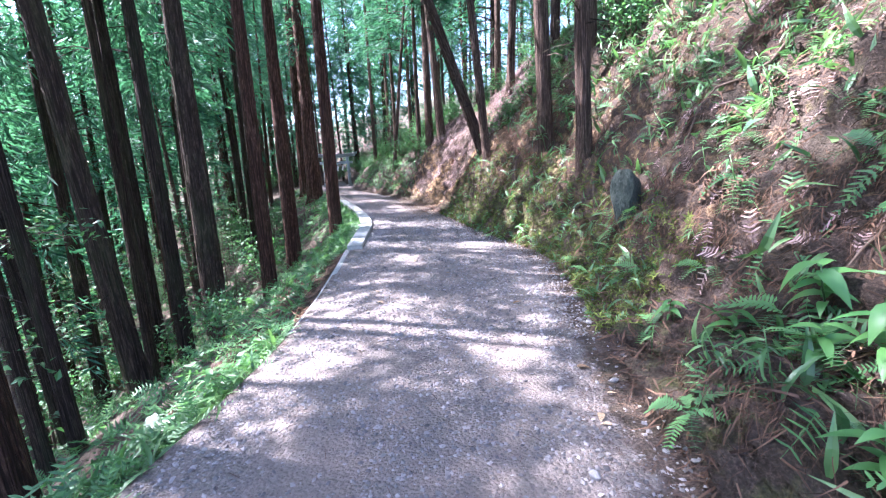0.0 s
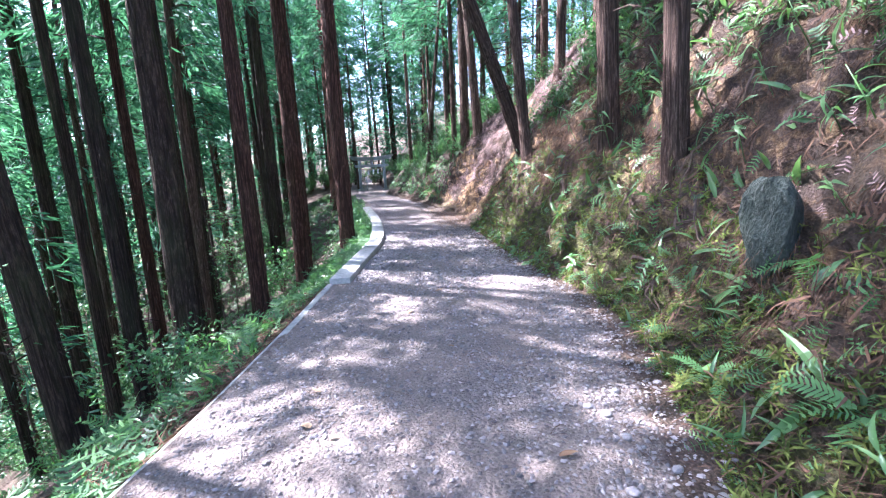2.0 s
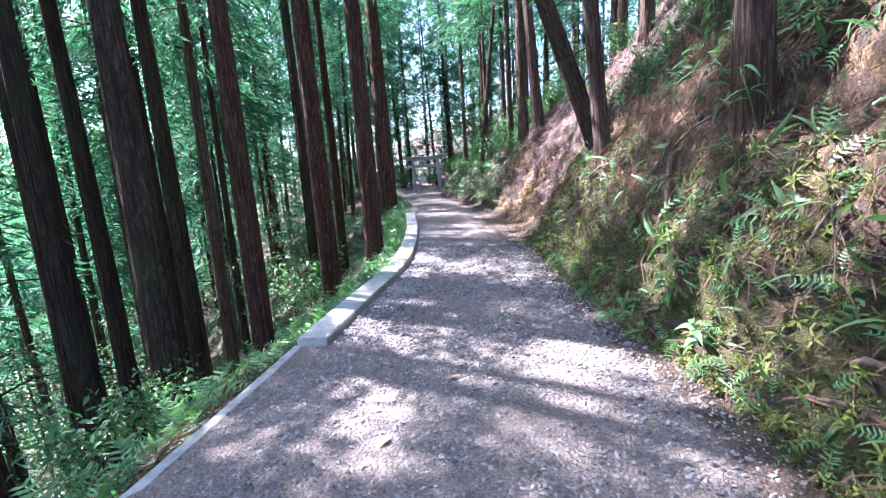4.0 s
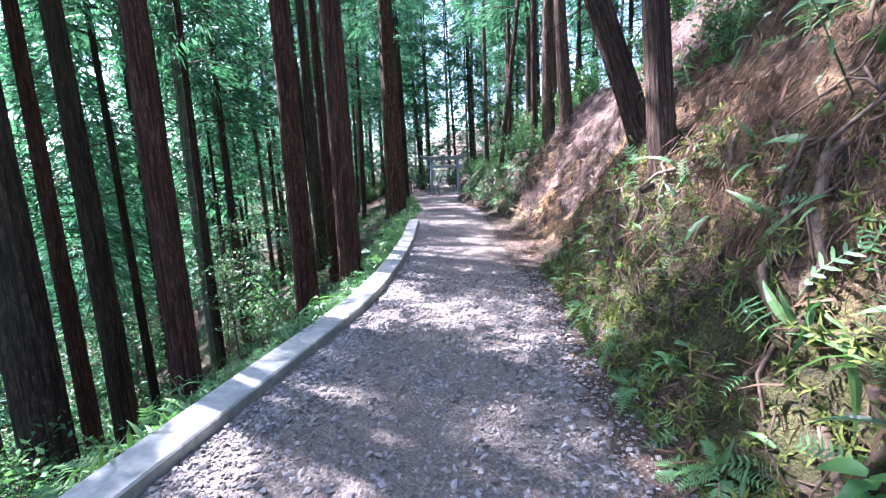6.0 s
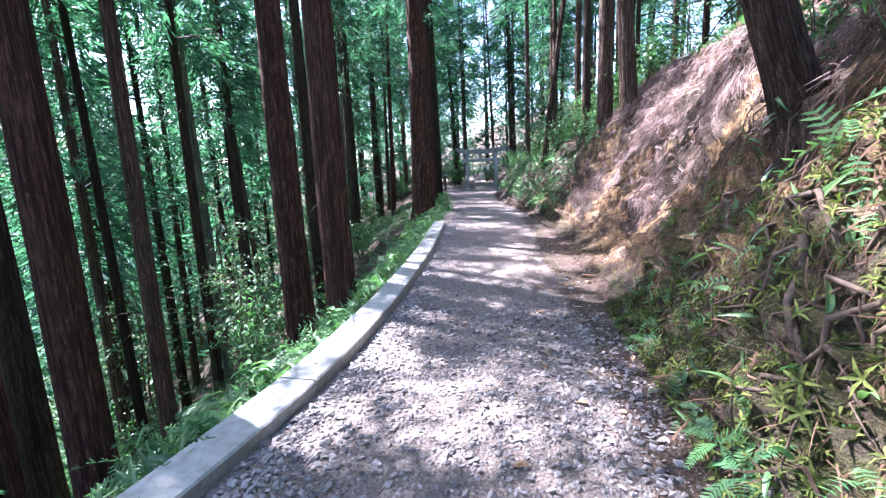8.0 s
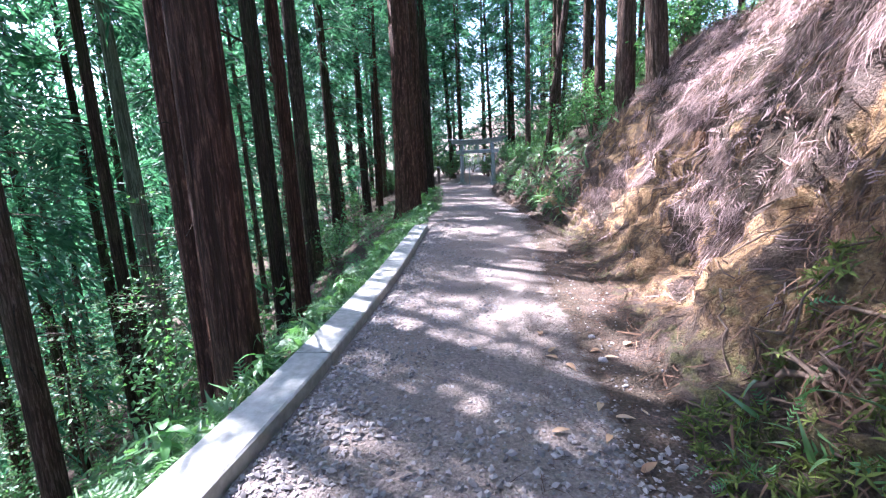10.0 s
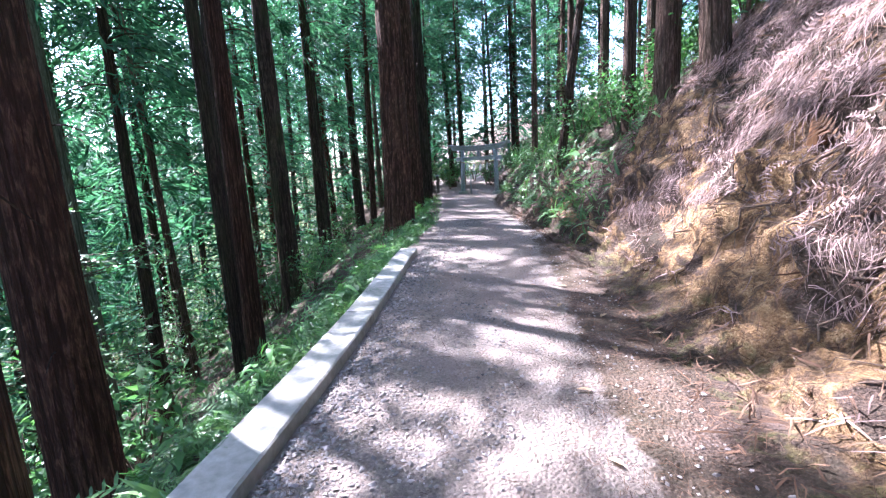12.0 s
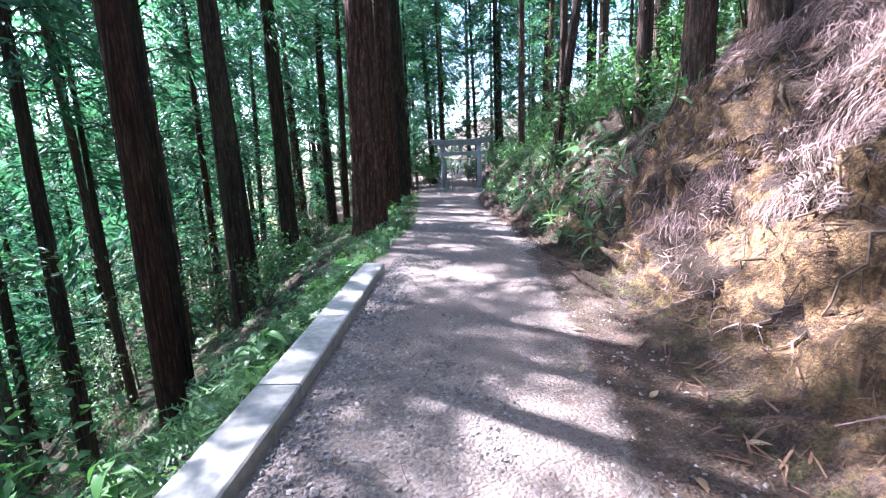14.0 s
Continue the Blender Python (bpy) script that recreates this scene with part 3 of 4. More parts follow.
# crowns are out of view: density and width set per tree to steer sun patches
for i, (x, y, r, m) in enumerate(BELOW):
    tree(x, y, r, BUTTRESSED if r > 0.35 else NEAR[m][i % len(NEAR[m])], CROWNS[i % 3] if y > 24 or i in (4, 11, 14, 20, 27) else THIN_CROWNS[i % 3], (rng.uniform(-0.6, 0.6), -3.0 if y < 6 else -4.5 if y < 9 else 0.0), rng.uniform(0.9, 1.15), wide=1.0 if i in (4, 11, 20) else 0.85 if i in (5, 14, 27) else 0.35 if i in (6, 7, 8, 12, 28) else 0.6 if y < 9 or 15.9 < y < 21.5 else 0.5 if 10 < y < 13 else 0.85)
ABOVE = [
    (2.93, 7.25, 0.13, (0, -2)), (2.85, 9.0, 0.155, (0, -2)), (2.03, 11.12, 0.112, (0, -5)), (2.3, 13.3, 0.17, (6, -20)), (3.3, 14.0, 0.13, (0, 2)),
    (1.17, 21.29, 0.19, (0, 0)), (-0.66, 24.81, 0.11, (0, 7)), (0.72, 22.6, 0.12, (0, 0)), (1.66, 20.6, 0.19, (0, -4)),
    (3.9, 9.4, 0.12, (0, 0)), (4.6, 7.0, 0.10, (0, 0)), (4.4, 14.5, 0.13, (0, 0)), (0.4, 27.0, 0.13, (0, 0)), (-0.6, 29.2, 0.12, (0, 0)), (1.4, 25.6, 0.14, (0, 0)),
    # the first four here are added upslope to shade the upper bank
    (4.9, 8.4, 0.13, (0, 0)), (4.1, 12.2, 0.13, (0, 0)), (5.6, 10.8, 0.14, (0, 0)), (6.0, 6.2, 0.13, (0, 0)), (-2.2, 33.0, 0.14, (0, 0)), (-1.2, 36.0, 0.15, (0, 0))]
for i, (x, y, r, lean) in enumerate(ABOVE):
    tree(x, y, r, NEAR[M_BARK_PALE][0], CROWNS[i % 3], lean, rng.uniform(0.75, 0.95), "cypress_tree", "trees on the bank above the road")


def free(x, y, gap):
    return all((x - a) ** 2 + (y - b) ** 2 > gap * gap for a, b in planted)


far_off = []


def grove(count, xs, ys, gap, group, radii, low_share):
    done = tries = 0
    while done < count and tries < 9000:
        tries += 1
        x, y = rng.uniform(*xs), rng.uniform(*ys)
        if left_edge(y) - 3.0 < x < right_edge(y) + 2.5 and y < 39 or not free(x, y, gap):
            continue
        if y < 30 and left_edge(y) - 4.5 < x < left_edge(y):
            continue
        # thinner crowns near the start let more sun down to the road
        crown = FAR_CROWNS[done % 3] if x < -15 or y > 48 else THIN_CROWNS[done % 3] if x > -15 and y < 11 else LOW_CROWNS[done % 3] if rng.random() < low_share else CROWNS[done % 3]
        if x < -19 or y > 46:
            far_off.append((x, y, rng.uniform(*radii), rng.uniform(0.8, 1.15), rng.uniform(0, 360)))
            planted.append((x, y))
            done += 1
            continue
        tree(x, y, rng.uniform(*radii), FAR[done % 5], crown, (rng.gauss(0, 1.2), rng.gauss(0, 1.2)), rng.uniform(0.8, 1.15), "cedar_tree", group)
        done += 1


grove(50, (-16, -6), (-4, 40), 2.1, "cedars on the slope below the road", (0.1, 0.2), 0.55)
grove(155, (-70, -15), (-2, 60), 2.1, "cedars on the slope below the road", (0.1, 0.22), 0.7)
grove(18, (-13, 1), (40.5, 45.5), 1.2, "cedars beyond the gateway", (0.12, 0.2), 1.0)
grove(17, (-20, 8), (46, 66), 2.2, "cedars beyond the gateway", (0.12, 0.24), 0.6)
grove(75, (0, 26), (4, 50), 1.8, "trees on the bank above the road", (0.09, 0.16), 0.6)
grove(16, (-16, 14), (-11, -2), 2.6, "cedars behind the start of the walk", (0.12, 0.2), 0.3)


def shape_of(me):
    return [v.co.copy() for v in me.vertices], [tuple(p.vertices) for p in me.polygons]


far_poses = [(i, pose(x, y, height(x, y), 0, 0, w), r, t) for i, (x, y, r, t, w) in enumerate(far_off)]
tagged(new("far_forest_trunks", scatter("far_forest_trunks", [shape_of(FAR[0]), shape_of(FAR[1])], [(i % 2, m @ Matrix.Diagonal((r, r, t, 1))) for i, m, r, t in far_poses], M_BARK)),
       "distant dark cedar trunks deep in the forest", "forest", kind="stuff")
tagged(new("far_forest_foliage", scatter("far_forest_foliage", [shape_of(c) for c in FAR_CROWNS], [(i % 3, m @ Matrix.Diagonal((1, 1, t, 1))) for i, m, r, t in far_poses], M_NEEDLE)),
       "distant blue-green cedar foliage deep in the forest", "forest", kind="stuff")


# ---- gateway at the end of the road ----
def torii():
    ob = thing("shrine_gate", -5.6, 36.85, 0, "weathered grey wooden shrine gate with a straw rope across the road", "gate")
    ob.matrix_basis = pose(-5.6, 36.85, height(-5.6, 36.85), 0, 0, -16)
    for s in (-1, 1):
        vs, fs = tube([(s * 1.06, 0, -0.3), (s * 1.04, 0, 0.8), (s * 1.0, 0, 2.3)], [0.125, 0.115, 0.105], 20)
        part("post", mesh_of("post", vs, fs, M_TORII), ob)
        part("footing", mesh_of("footing", *tube([(s * 1.06, 0, -0.2), (s * 1.06, 0, 0.1), (s * 1.06, 0, 0.14)], [0.24, 0.24, 0.2], 20), M_CONCRETE, False), ob)

    def beam(name, half, z, high, deep, rise, flare):
        vs, fs, n = [], [], 16
        for i in range(n + 1):
            t = 2 * i / n - 1
            up = rise * abs(t) ** 2.5
            for dy, dz in ((-deep, 0), (deep, 0), (deep * 1.1, high), (0, high * 1.15), (-deep * 1.1, high)):
                vs.append((half * t + flare * t * dz, dy, z + up + dz))
        for i in range(n):
            for j in range(5):
                jj = (j + 1) % 5
                fs.append((i * 5 + j, i * 5 + jj, (i + 1) * 5 + jj, (i + 1) * 5 + j))
        fs += [tuple(range(5))[::-1], tuple(n * 5 + j for j in range(5))]
        part(name, mesh_of(name, vs, fs, M_TORII, False), ob)
    beam("top_beam", 1.75, 2.42, 0.12, 0.17, 0.13, 0.3)
    beam("under_beam", 1.62, 2.27, 0.145, 0.12, 0.12, 0.2)
    beam("tie_beam", 1.38, 1.78, 0.17, 0.07, 0.0, 0.0)
    bm = bmesh.new()
    bmesh.ops.create_cube(bm, size=1, matrix=pose(0, 0, 2.11) @ Matrix.Diagonal((0.16, 0.09, 0.32, 1)))
    me = bpy.data.meshes.new("strut")
    bm.to_mesh(me)
    me.materials.append(M_TORII)
    part("strut", me, ob)
    rope = [(-1.0 + 2.0 * i / 14, -0.16, 1.72 - 0.14 * (1 - (2 * i / 14 - 1) ** 2)) for i in range(15)]
    part("rope", mesh_of("rope", *tube(rope, [0.03] * 15, 8), M_ROPE), ob, None, "twisted straw rope")
    for x in (-0.6, -0.2, 0.2, 0.6):
        zz = 1.72 - 0.14 * (1 - x * x)
        vs, fs, w = [], [], 0.05
        for k, (dx, dz) in enumerate(((0, 0), (0.03, -0.1), (-0.03, -0.1), (0.02, -0.22), (-0.04, -0.22), (0.0, -0.36))):
            vs += [(x + dx - w, -0.2, zz + dz), (x + dx + w, -0.19, zz + dz)]
        for k in range(5):
            fs.append((2 * k, 2 * k + 1, 2 * k + 3, 2 * k + 2))
        me = mesh_of("paper_streamer", vs, fs, M_PAPER, False)
        part("paper_streamer", me, ob, None, "folded white paper streamer")
    return ob


torii()


# ---- plants ----
veg = random.Random(21)


def frond_template(seed, pairs=13, droop=0.5):
    """One fern frond of length 1 along x: a rib with tapered leaflets on both sides."""
    r = random.Random(seed)
    spine = lambda t: Vector((t * (1 - 0.18 * droop * t), 0.05 * math.sin(t * 3 + seed), 0.42 * t - (0.42 + droop) * t * t))
    vs, fs = tube([spine(t) for t in (0, 0.35, 0.7, 1)], [0.008, 0.007, 0.005, 0.002], 3, False)
    out = [(vs, fs)]
    for i in range(pairs):
        t = 0.18 + 0.82 * i / pairs
        ln = 0.27 * math.sin(math.pi * min(1, (1.08 - t) * 0.9 + 0.12)) ** 0.8 * r.uniform(0.85, 1.1) * (1.0 if t < 0.6 else 1.25 - t * 0.6)
        p, w = spine(t), 0.034 + 0.012 * (1 - t)
        for s in (-1, 1):
            d = Vector((0.42, s, -0.12 + r.uniform(-0.15, 0.1))).normalized()
            e = Vector((1, 0, -0.3))
            out.append(([p - e * w * 0.5, p + d * ln * 0.55 - e * w * 0.6, p + d * ln, p + d * ln * 0.5 + e * w * 0.7, p + e * w * 0.5], [(0, 1, 2, 3, 4)]))
    return join(out)


def blade_template(width, droop, seg=4):
    """A lance-shaped leaf of length 1 along x, folded a little along its rib."""
    vs, fs = [], []
    for i in range(seg + 1):
        t = i / seg
        w = width * math.sin(math.pi * (0.08 + 0.92 * t) ** 0.75) if i < seg else 0.004
        z = 0.25 * t - (0.25 + droop) * t * t
        vs += [(t, -w, z + w * 0.3), (t, 0, z), (t, w, z + w * 0.3)]
    for i in range(seg):
        for j in (0, 1):
            k = 3 * i + j
            fs.append((k, k + 1, k + 4, k + 3))
    return vs, fs


FRONDS = [frond_template(s, 13, d) for s, d in ((1, 0.35), (2, 0.55), (3, 0.75))]
BLADES = [blade_template(w, d) for w, d in ((0.085, 0.25), (0.10, 0.5), (0.07, 0.7))]
SMALL_FRONDS = [frond_template(s, 7, d) for s, d in ((4, 0.4), (5, 0.7))]
FROND_MESHES = [mesh_of("frond", *t, M_FROND, False) for t in FRONDS]
BLADE_MESHES = [mesh_of("leaf", *t, M_SASA, True) for t in BLADES]
CANE = mesh_of("cane", *tube([(0, 0, -0.05), (0.01, 0, 0.5), (0.03, 0.01, 1)], [0.006, 0.005, 0.003], 5), M_SASA)


HERB_LEAVES = [mesh_of("leaf", *blade_template(w, d, 5), M_HERB) for w, d in ((0.2, 0.45), (0.17, 0.3))]


def slope_at(x, y, e=0.12):
    return Vector((height(x - e, y) - height(x + e, y), height(x, y - e) - height(x, y + e), 2 * e)).normalized()


def set_on(x, y, up=0.6, sink=0.0, turn=None):
    """A pose on the ground that leans partly with the slope."""
    n = (slope_at(x, y) * (1 - up) + Vector((0, 0, 1)) * up).normalized()
    m = n.to_track_quat("Z", "Y").to_matrix().to_4x4()
    return Matrix.Translation(spot(x, y) - Vector((0, 0, sink))) @ m @ pose(0, 0, 0, 0, 0, veg.uniform(0, 360) if turn is None else turn)


def fern(x, y, size, group):
    ob = thing("fern", x, y, 0, "fresh green fern with arching feathery fronds on the forest floor", "fern", group)
    ob.matrix_basis = set_on(x, y, 0.55)
    n = veg.randint(5, 8)
    for i in range(n):
        s = size * veg.uniform(0.7, 1.15)
        part("frond", FROND_MESHES[veg.randrange(3)], ob, pose(0, 0, 0, veg.uniform(-15, 15), veg.uniform(-45, -5), 360 * i / n + veg.uniform(-25, 25)) @ Matrix.Scale(s, 4))


def sasa(x, y, size, group):
    ob = thing("bamboo_grass", x, y, 0, "bamboo grass with long lance-shaped green leaves on the bank", "bamboo grass", group)
    ob.matrix_basis = set_on(x, y, 0.5)
    tall = size * veg.uniform(0.7, 1.3)
    part("cane", CANE, ob, Matrix.Diagonal((1, 1, tall, 1)))
    for i in range(veg.randint(5, 9)):
        s = 0.21 * size ** 0.5 * veg.uniform(0.75, 1.3)
        part("leaf", BLADE_MESHES[veg.randrange(3)], ob, pose(0, 0, tall * veg.uniform(0.45, 1.0), veg.uniform(-30, 30), veg.uniform(-40, 25), veg.uniform(0, 360)) @ Matrix.Scale(s, 4))


def herb(x, y, size, group):
    """A leafy herb: a short stem with broad pointed leaves in a loose rosette."""
    ob = thing("leafy_herb", x, y, 0, "lush green herb with broad pointed leaves at the road's edge", "herb", group)
    ob.matrix_basis = set_on(x, y, 0.7)
    part("stalk", CANE, ob, Matrix.Diagonal((1.3, 1.3, size * 0.9, 1)))
    for i in range(11):
        s = size * veg.uniform(0.4, 0.75)
        part("leaf", HERB_LEAVES[i % 2], ob, pose(0.005, 0, size * (0.2 + 0.07 * i), veg.uniform(-15, 15), veg.uniform(-30, 20), 137 * i + veg.uniform(-20, 20)) @ Matrix.Scale(s, 4))


def bank(y, u):
    return right_edge(y) + u, y


def below(y, u):
    return left_edge(y) - u, y


BANK_PLANTS, EDGE_PLANTS = "plants on the bank above the road", "plants along the road's lower edge"
# ferns on the gentle bank at the start of the walk
for i in range(34):
    y = veg.uniform(0.6, 5.6)
    fern(*bank(y, veg.uniform(0.12, 1.0) ** 1.2 * 2.4), veg.uniform(0.22, 0.42), BANK_PLANTS)
for i in range(16):
    y = veg.uniform(5.5, 13.0)
    fern(*bank(y, veg.uniform(0.02, 0.14)), veg.uniform(0.14, 0.27), BANK_PLANTS)
for i in range(22):
    y = veg.uniform(20.5, 27)
    fern(*bank(y, veg.uniform(1.0, 2.6)), veg.uniform(0.3, 0.5), BANK_PLANTS)
for i in range(30):
    y = veg.uniform(-0.5, 5.2)
    fern(*below(y, veg.uniform(0.15, 1.2)), veg.uniform(0.2, 0.38), EDGE_PLANTS)
for i in range(64):
    y = veg.uniform(10, 24)
    fern(*below(y, veg.uniform(0.12, 0.8)), veg.uniform(0.2, 0.38), EDGE_PLANTS)
for y, u, s in ((1.35, 0.55, 0.3), (1.6, 0.85, 0.36), (1.9, 0.65, 0.3), (2.2, 1.05, 0.34), (2.6, 0.6, 0.24), (1.75, 1.2, 0.36), (3.3, 0.45, 0.22), (7.9, 0.12, 0.2), (8.4, 0.2, 0.26), (9.6, 0.14, 0.2)):
    herb(*bank(y, u), s, BANK_PLANTS)
for i in range(16):
    y = veg.uniform(11, 20) if i < 10 else veg.uniform(0.5, 7)
    herb(*below(y, veg.uniform(0.12, 0.5)), veg.uniform(0.2, 0.3), EDGE_PLANTS)
# bamboo grass on and over the cut
for i in range(70):
    y = veg.uniform(3.8, 13.5)
    sasa(*bank(y, veg.uniform(1.0, 2.9)), veg.uniform(0.3, 0.55), BANK_PLANTS)
for i in range(14):
    y = veg.uniform(0.5, 4.2)
    sasa(*bank(y, veg.uniform(0.15, 1.8)), veg.uniform(0.2, 0.45), BANK_PLANTS)
for i in range(12):
    y = veg.uniform(7, 21)
    sasa(*below(y, veg.uniform(0.2, 0.8)), veg.uniform(0.2, 0.35), EDGE_PLANTS)


def strew(name, label, templates, material, count, place, size, up, tilt=25):
    mats = []
    while len(mats) < count:
        at = place()
        if at is None:
            continue
        m = set_on(at[0], at[1], up) @ pose(0, 0, 0, veg.gauss(0, tilt), veg.gauss(-tilt * 0.5, tilt), 0) @ Matrix.Scale(veg.uniform(*size), 4)
        mats.append((veg.randrange(len(templates)), m))
    return tagged(new(name, scatter(name, templates, mats, material)), label, name.replace("_", " "), kind="stuff")


def on_lower_slope():
    y = veg.uniform(-3, 34)
    return below(y, 0.4 + 13 * veg.random() ** 1.7) if lumps(y, veg.random() * 3, 1.0) > -0.35 else None


def on_upper_bank():
    y = veg.uniform(-1, 36)
    u = 0.4 + 9.0 * veg.random() ** 1.5
    x, y = bank(y, u)
    if 9.5 < y < 13.0 and u < 1.8 and veg.random() < 0.7 or 13.0 < y < 21 and u < 2.9 or lumps(x, y, 1.1) < (-0.33 if y > 13 else -0.15) or y < 13 and u < 1.7 and veg.random() < 0.6:
        return None
    return x, y


strew("undergrowth_ferns", "dense green ferns covering the slope below the road", SMALL_FRONDS, M_FERN, 9000, on_lower_slope, (0.2, 0.5), 0.6, 30)
strew("undergrowth_leaves", "mixed green seedlings and low leaves below the road", BLADES, M_BROAD, 9000, on_lower_slope, (0.1, 0.26), 0.6, 40)
strew("bank_ferns", "green ferns over the upper bank", SMALL_FRONDS, M_FERN, 8500, on_upper_bank, (0.18, 0.42), 0.5, 30)
strew("bank_grass", "green and straw-coloured grass blades over the upper bank", BLADES, M_SASA_STUFF, 12000, on_upper_bank, (0.12, 0.34), 0.45, 40)


def on_green_bank():
    x, y = bank(veg.uniform(1.0, 13.5), 1.5 + 4.5 * veg.random())
    return (x, y) if lumps(x, y, 0.8) > -0.2 else None


strew("upper_bank_bamboo_grass", "bamboo grass leaves crowding the shaded upper bank", BLADES, M_SASA_STUFF, 5200, on_green_bank, (0.13, 0.32), 0.5, 40)
strew("upper_bank_ferns", "dark green ferns on the shaded upper bank", SMALL_FRONDS, M_FERN, 3000, on_green_bank, (0.16, 0.4), 0.5, 30)


def on_edge():
    y = veg.uniform(8.3, 25) if veg.random() < 0.8 else veg.uniform(-1, 4.5)
    return below(y, 0.02 + 0.5 * veg.random() ** 1.3)


strew("edge_leaves", "fresh green leaves crowding the back of the kerb", BLADES, M_SASA_STUFF, 3600, on_edge, (0.1, 0.24), 0.7, 35)
strew("edge_ferns", "fresh small ferns crowding the back of the kerb", SMALL_FRONDS, M_FERN, 2400, on_edge, (0.14, 0.3), 0.7, 30)


def shrub_mesh(seed, leaves, spread, tall, leaf):
    r = random.Random(seed)
    wood, green = [], []
    for i in range(7):
        a, b = r.uniform(0, 6.3), spread * r.uniform(0.3, 0.9)
        tip = Vector((math.cos(a) * b, math.sin(a) * b, tall * r.uniform(0.6, 1.0)))
        wood.append(tube([(0, 0, -0.1), tip * 0.45 + Vector((0, 0, 0.12 * tall)), tip], [0.016, 0.011, 0.004], 4, False))
        for k in range(leaves // 7):
            t = r.uniform(0.35, 1.05)
            q = tip * t + Vector((r.gauss(0, 0.16), r.gauss(0, 0.16), r.gauss(0.03, 0.13))) * spread
            d = pose(*q, r.uniform(-60, 60), r.uniform(-50, 50), r.uniform(0, 360)) @ Matrix.Scale(leaf * r.uniform(0.6, 1.3), 4)
            green.append(moved(LEAF, d))
    return mesh_of("stem", *join(wood), M_ROOT), mesh_of("foliage", *join(green), M_BROAD, False)


LEAF = ([(0, 0, 0), (0.35, -0.24, 0.06), (1, 0, -0.1), (0.35, 0.24, 0.06), (0.5, 0, 0)], [(0, 1, 4), (1, 2, 4), (2, 3, 4), (3, 0, 4)])
SHRUBS = [shrub_mesh(s, 420, 0.9, 1.3, 0.13) for s in (1, 2, 3)]


def shrub(x, y, size, group):
    ob = thing("shrub", x, y, 0, "leafy bright green shrub growing among the trees", "shrub", group)
    ob.matrix_basis = Matrix.Translation((x, y, height(x, y))) @ pose(0, 0, 0, 0, 0, veg.uniform(0, 360)) @ Matrix.Scale(size, 4)
    stems, leaves = SHRUBS[veg.randrange(3)]
    tagged(part("stem", stems, ob), kind="stuff")
    part("foliage", leaves, ob)


for i in range(95):
    y = veg.uniform(-1, 42)
    shrub(*below(y, 2.6 + 22 * veg.random() ** 1.3), veg.uniform(0.6, 1.4), "shrubs below the road")
for i in range(40):
    y = veg.uniform(20.5, 38)
    shrub(*bank(y, 0.9 + 4 * veg.random()), veg.uniform(0.4, 0.95), "shrubs on the bank")
for i in range(30):
    y = veg.uniform(-1, 20)
    shrub(*bank(y, 3.2 + 6 * veg.random()), veg.uniform(0.4, 1.0), "shrubs on the bank")
for x, y, s in ((2.6, 13.9, 0.6), (2.9, 12.4, 0.5), (3.3, 16.0, 0.7), (3.4, 11.2, 0.6), (4.0, 18.0, 0.8), (3.6, 20.0, 0.8), (4.2, 8.3, 0.6), (5.0, 10.5, 0.9), (5.2, 13.4, 0.9), (5.6, 6.0, 0.9)):
    shrub(x, y, s, "shrubs on the bank")
def sapling_mesh(seed):
    r = random.Random(seed)
    wood, green = [tube([(0, 0, -0.2), (0.1, 0, 1.5), (0.0, 0.15, 3.0), (0.1, 0.1, 4.8)], [0.035, 0.028, 0.02, 0.006], 5, False)], []
    for i in range(26):
        z, a, ln = r.uniform(0.5, 4.8), r.uniform(0, 6.3), r.uniform(0.5, 1.4)
        tip = Vector((math.cos(a) * ln, math.sin(a) * ln, z + r.uniform(-0.1, 0.3)))
        wood.append(tube([(0.05, 0.05, z), tip * 0.5 + Vector((0, 0, z * 0.5)), tip], [0.012, 0.009, 0.003], 3, False))
        for k in range(26):
            t = r.uniform(0.3, 1.1)
            q = Vector((0.05, 0.05, z)).lerp(tip, t) + Vector((r.gauss(0, 0.17), r.gauss(0, 0.17), r.gauss(0, 0.06)))
            green.append(moved(LEAF, pose(*q, r.gauss(0, 25), r.gauss(0, 25), r.uniform(0, 360)) @ Matrix.Scale(0.14 * r.uniform(0.6, 1.3), 4)))
    return mesh_of("stem", *join(wood), M_ROOT), mesh_of("foliage", *join(green), M_BROAD, False)


SAPLINGS = [sapling_mesh(s) for s in (1, 2, 3)]


def sapling(x, y, size, group):
    ob = thing("sapling", x, y, 0, "slender broadleaf sapling with flat layers of green leaves", "tree", group)
    ob.matrix_basis = Matrix.Translation((x, y, height(x, y))) @ pose(0, 0, 0, 0, 0, veg.uniform(0, 360)) @ Matrix.Scale(size, 4)
    stem, leaves = SAPLINGS[veg.randrange(3)]
    tagged(part("stem", stem, ob), kind="stuff")
    part("foliage", leaves, ob)


for i in range(75):
    y = veg.uniform(2, 42)
    sapling(*below(y, 4.2 + 18 * veg.random() ** 1.2), veg.uniform(0.6, 1.25), "saplings below the road")
for i in range(26):
    y = veg.uniform(22, 46)
    sapling(*bank(y, 2.5 + 9 * veg.random()), veg.uniform(0.5, 0.9), "saplings on the bank")
for i in range(16):
    y = veg.uniform(5, 22)
    sapling(*bank(y, 4.5 + 8 * veg.random()), veg.uniform(0.5, 0.8), "saplings on the bank")
for i in range(44):
    shrub(veg.uniform(-14, 2), veg.uniform(40.5, 47), veg.uniform(0.8, 1.5), "shrubs beyond the gateway")


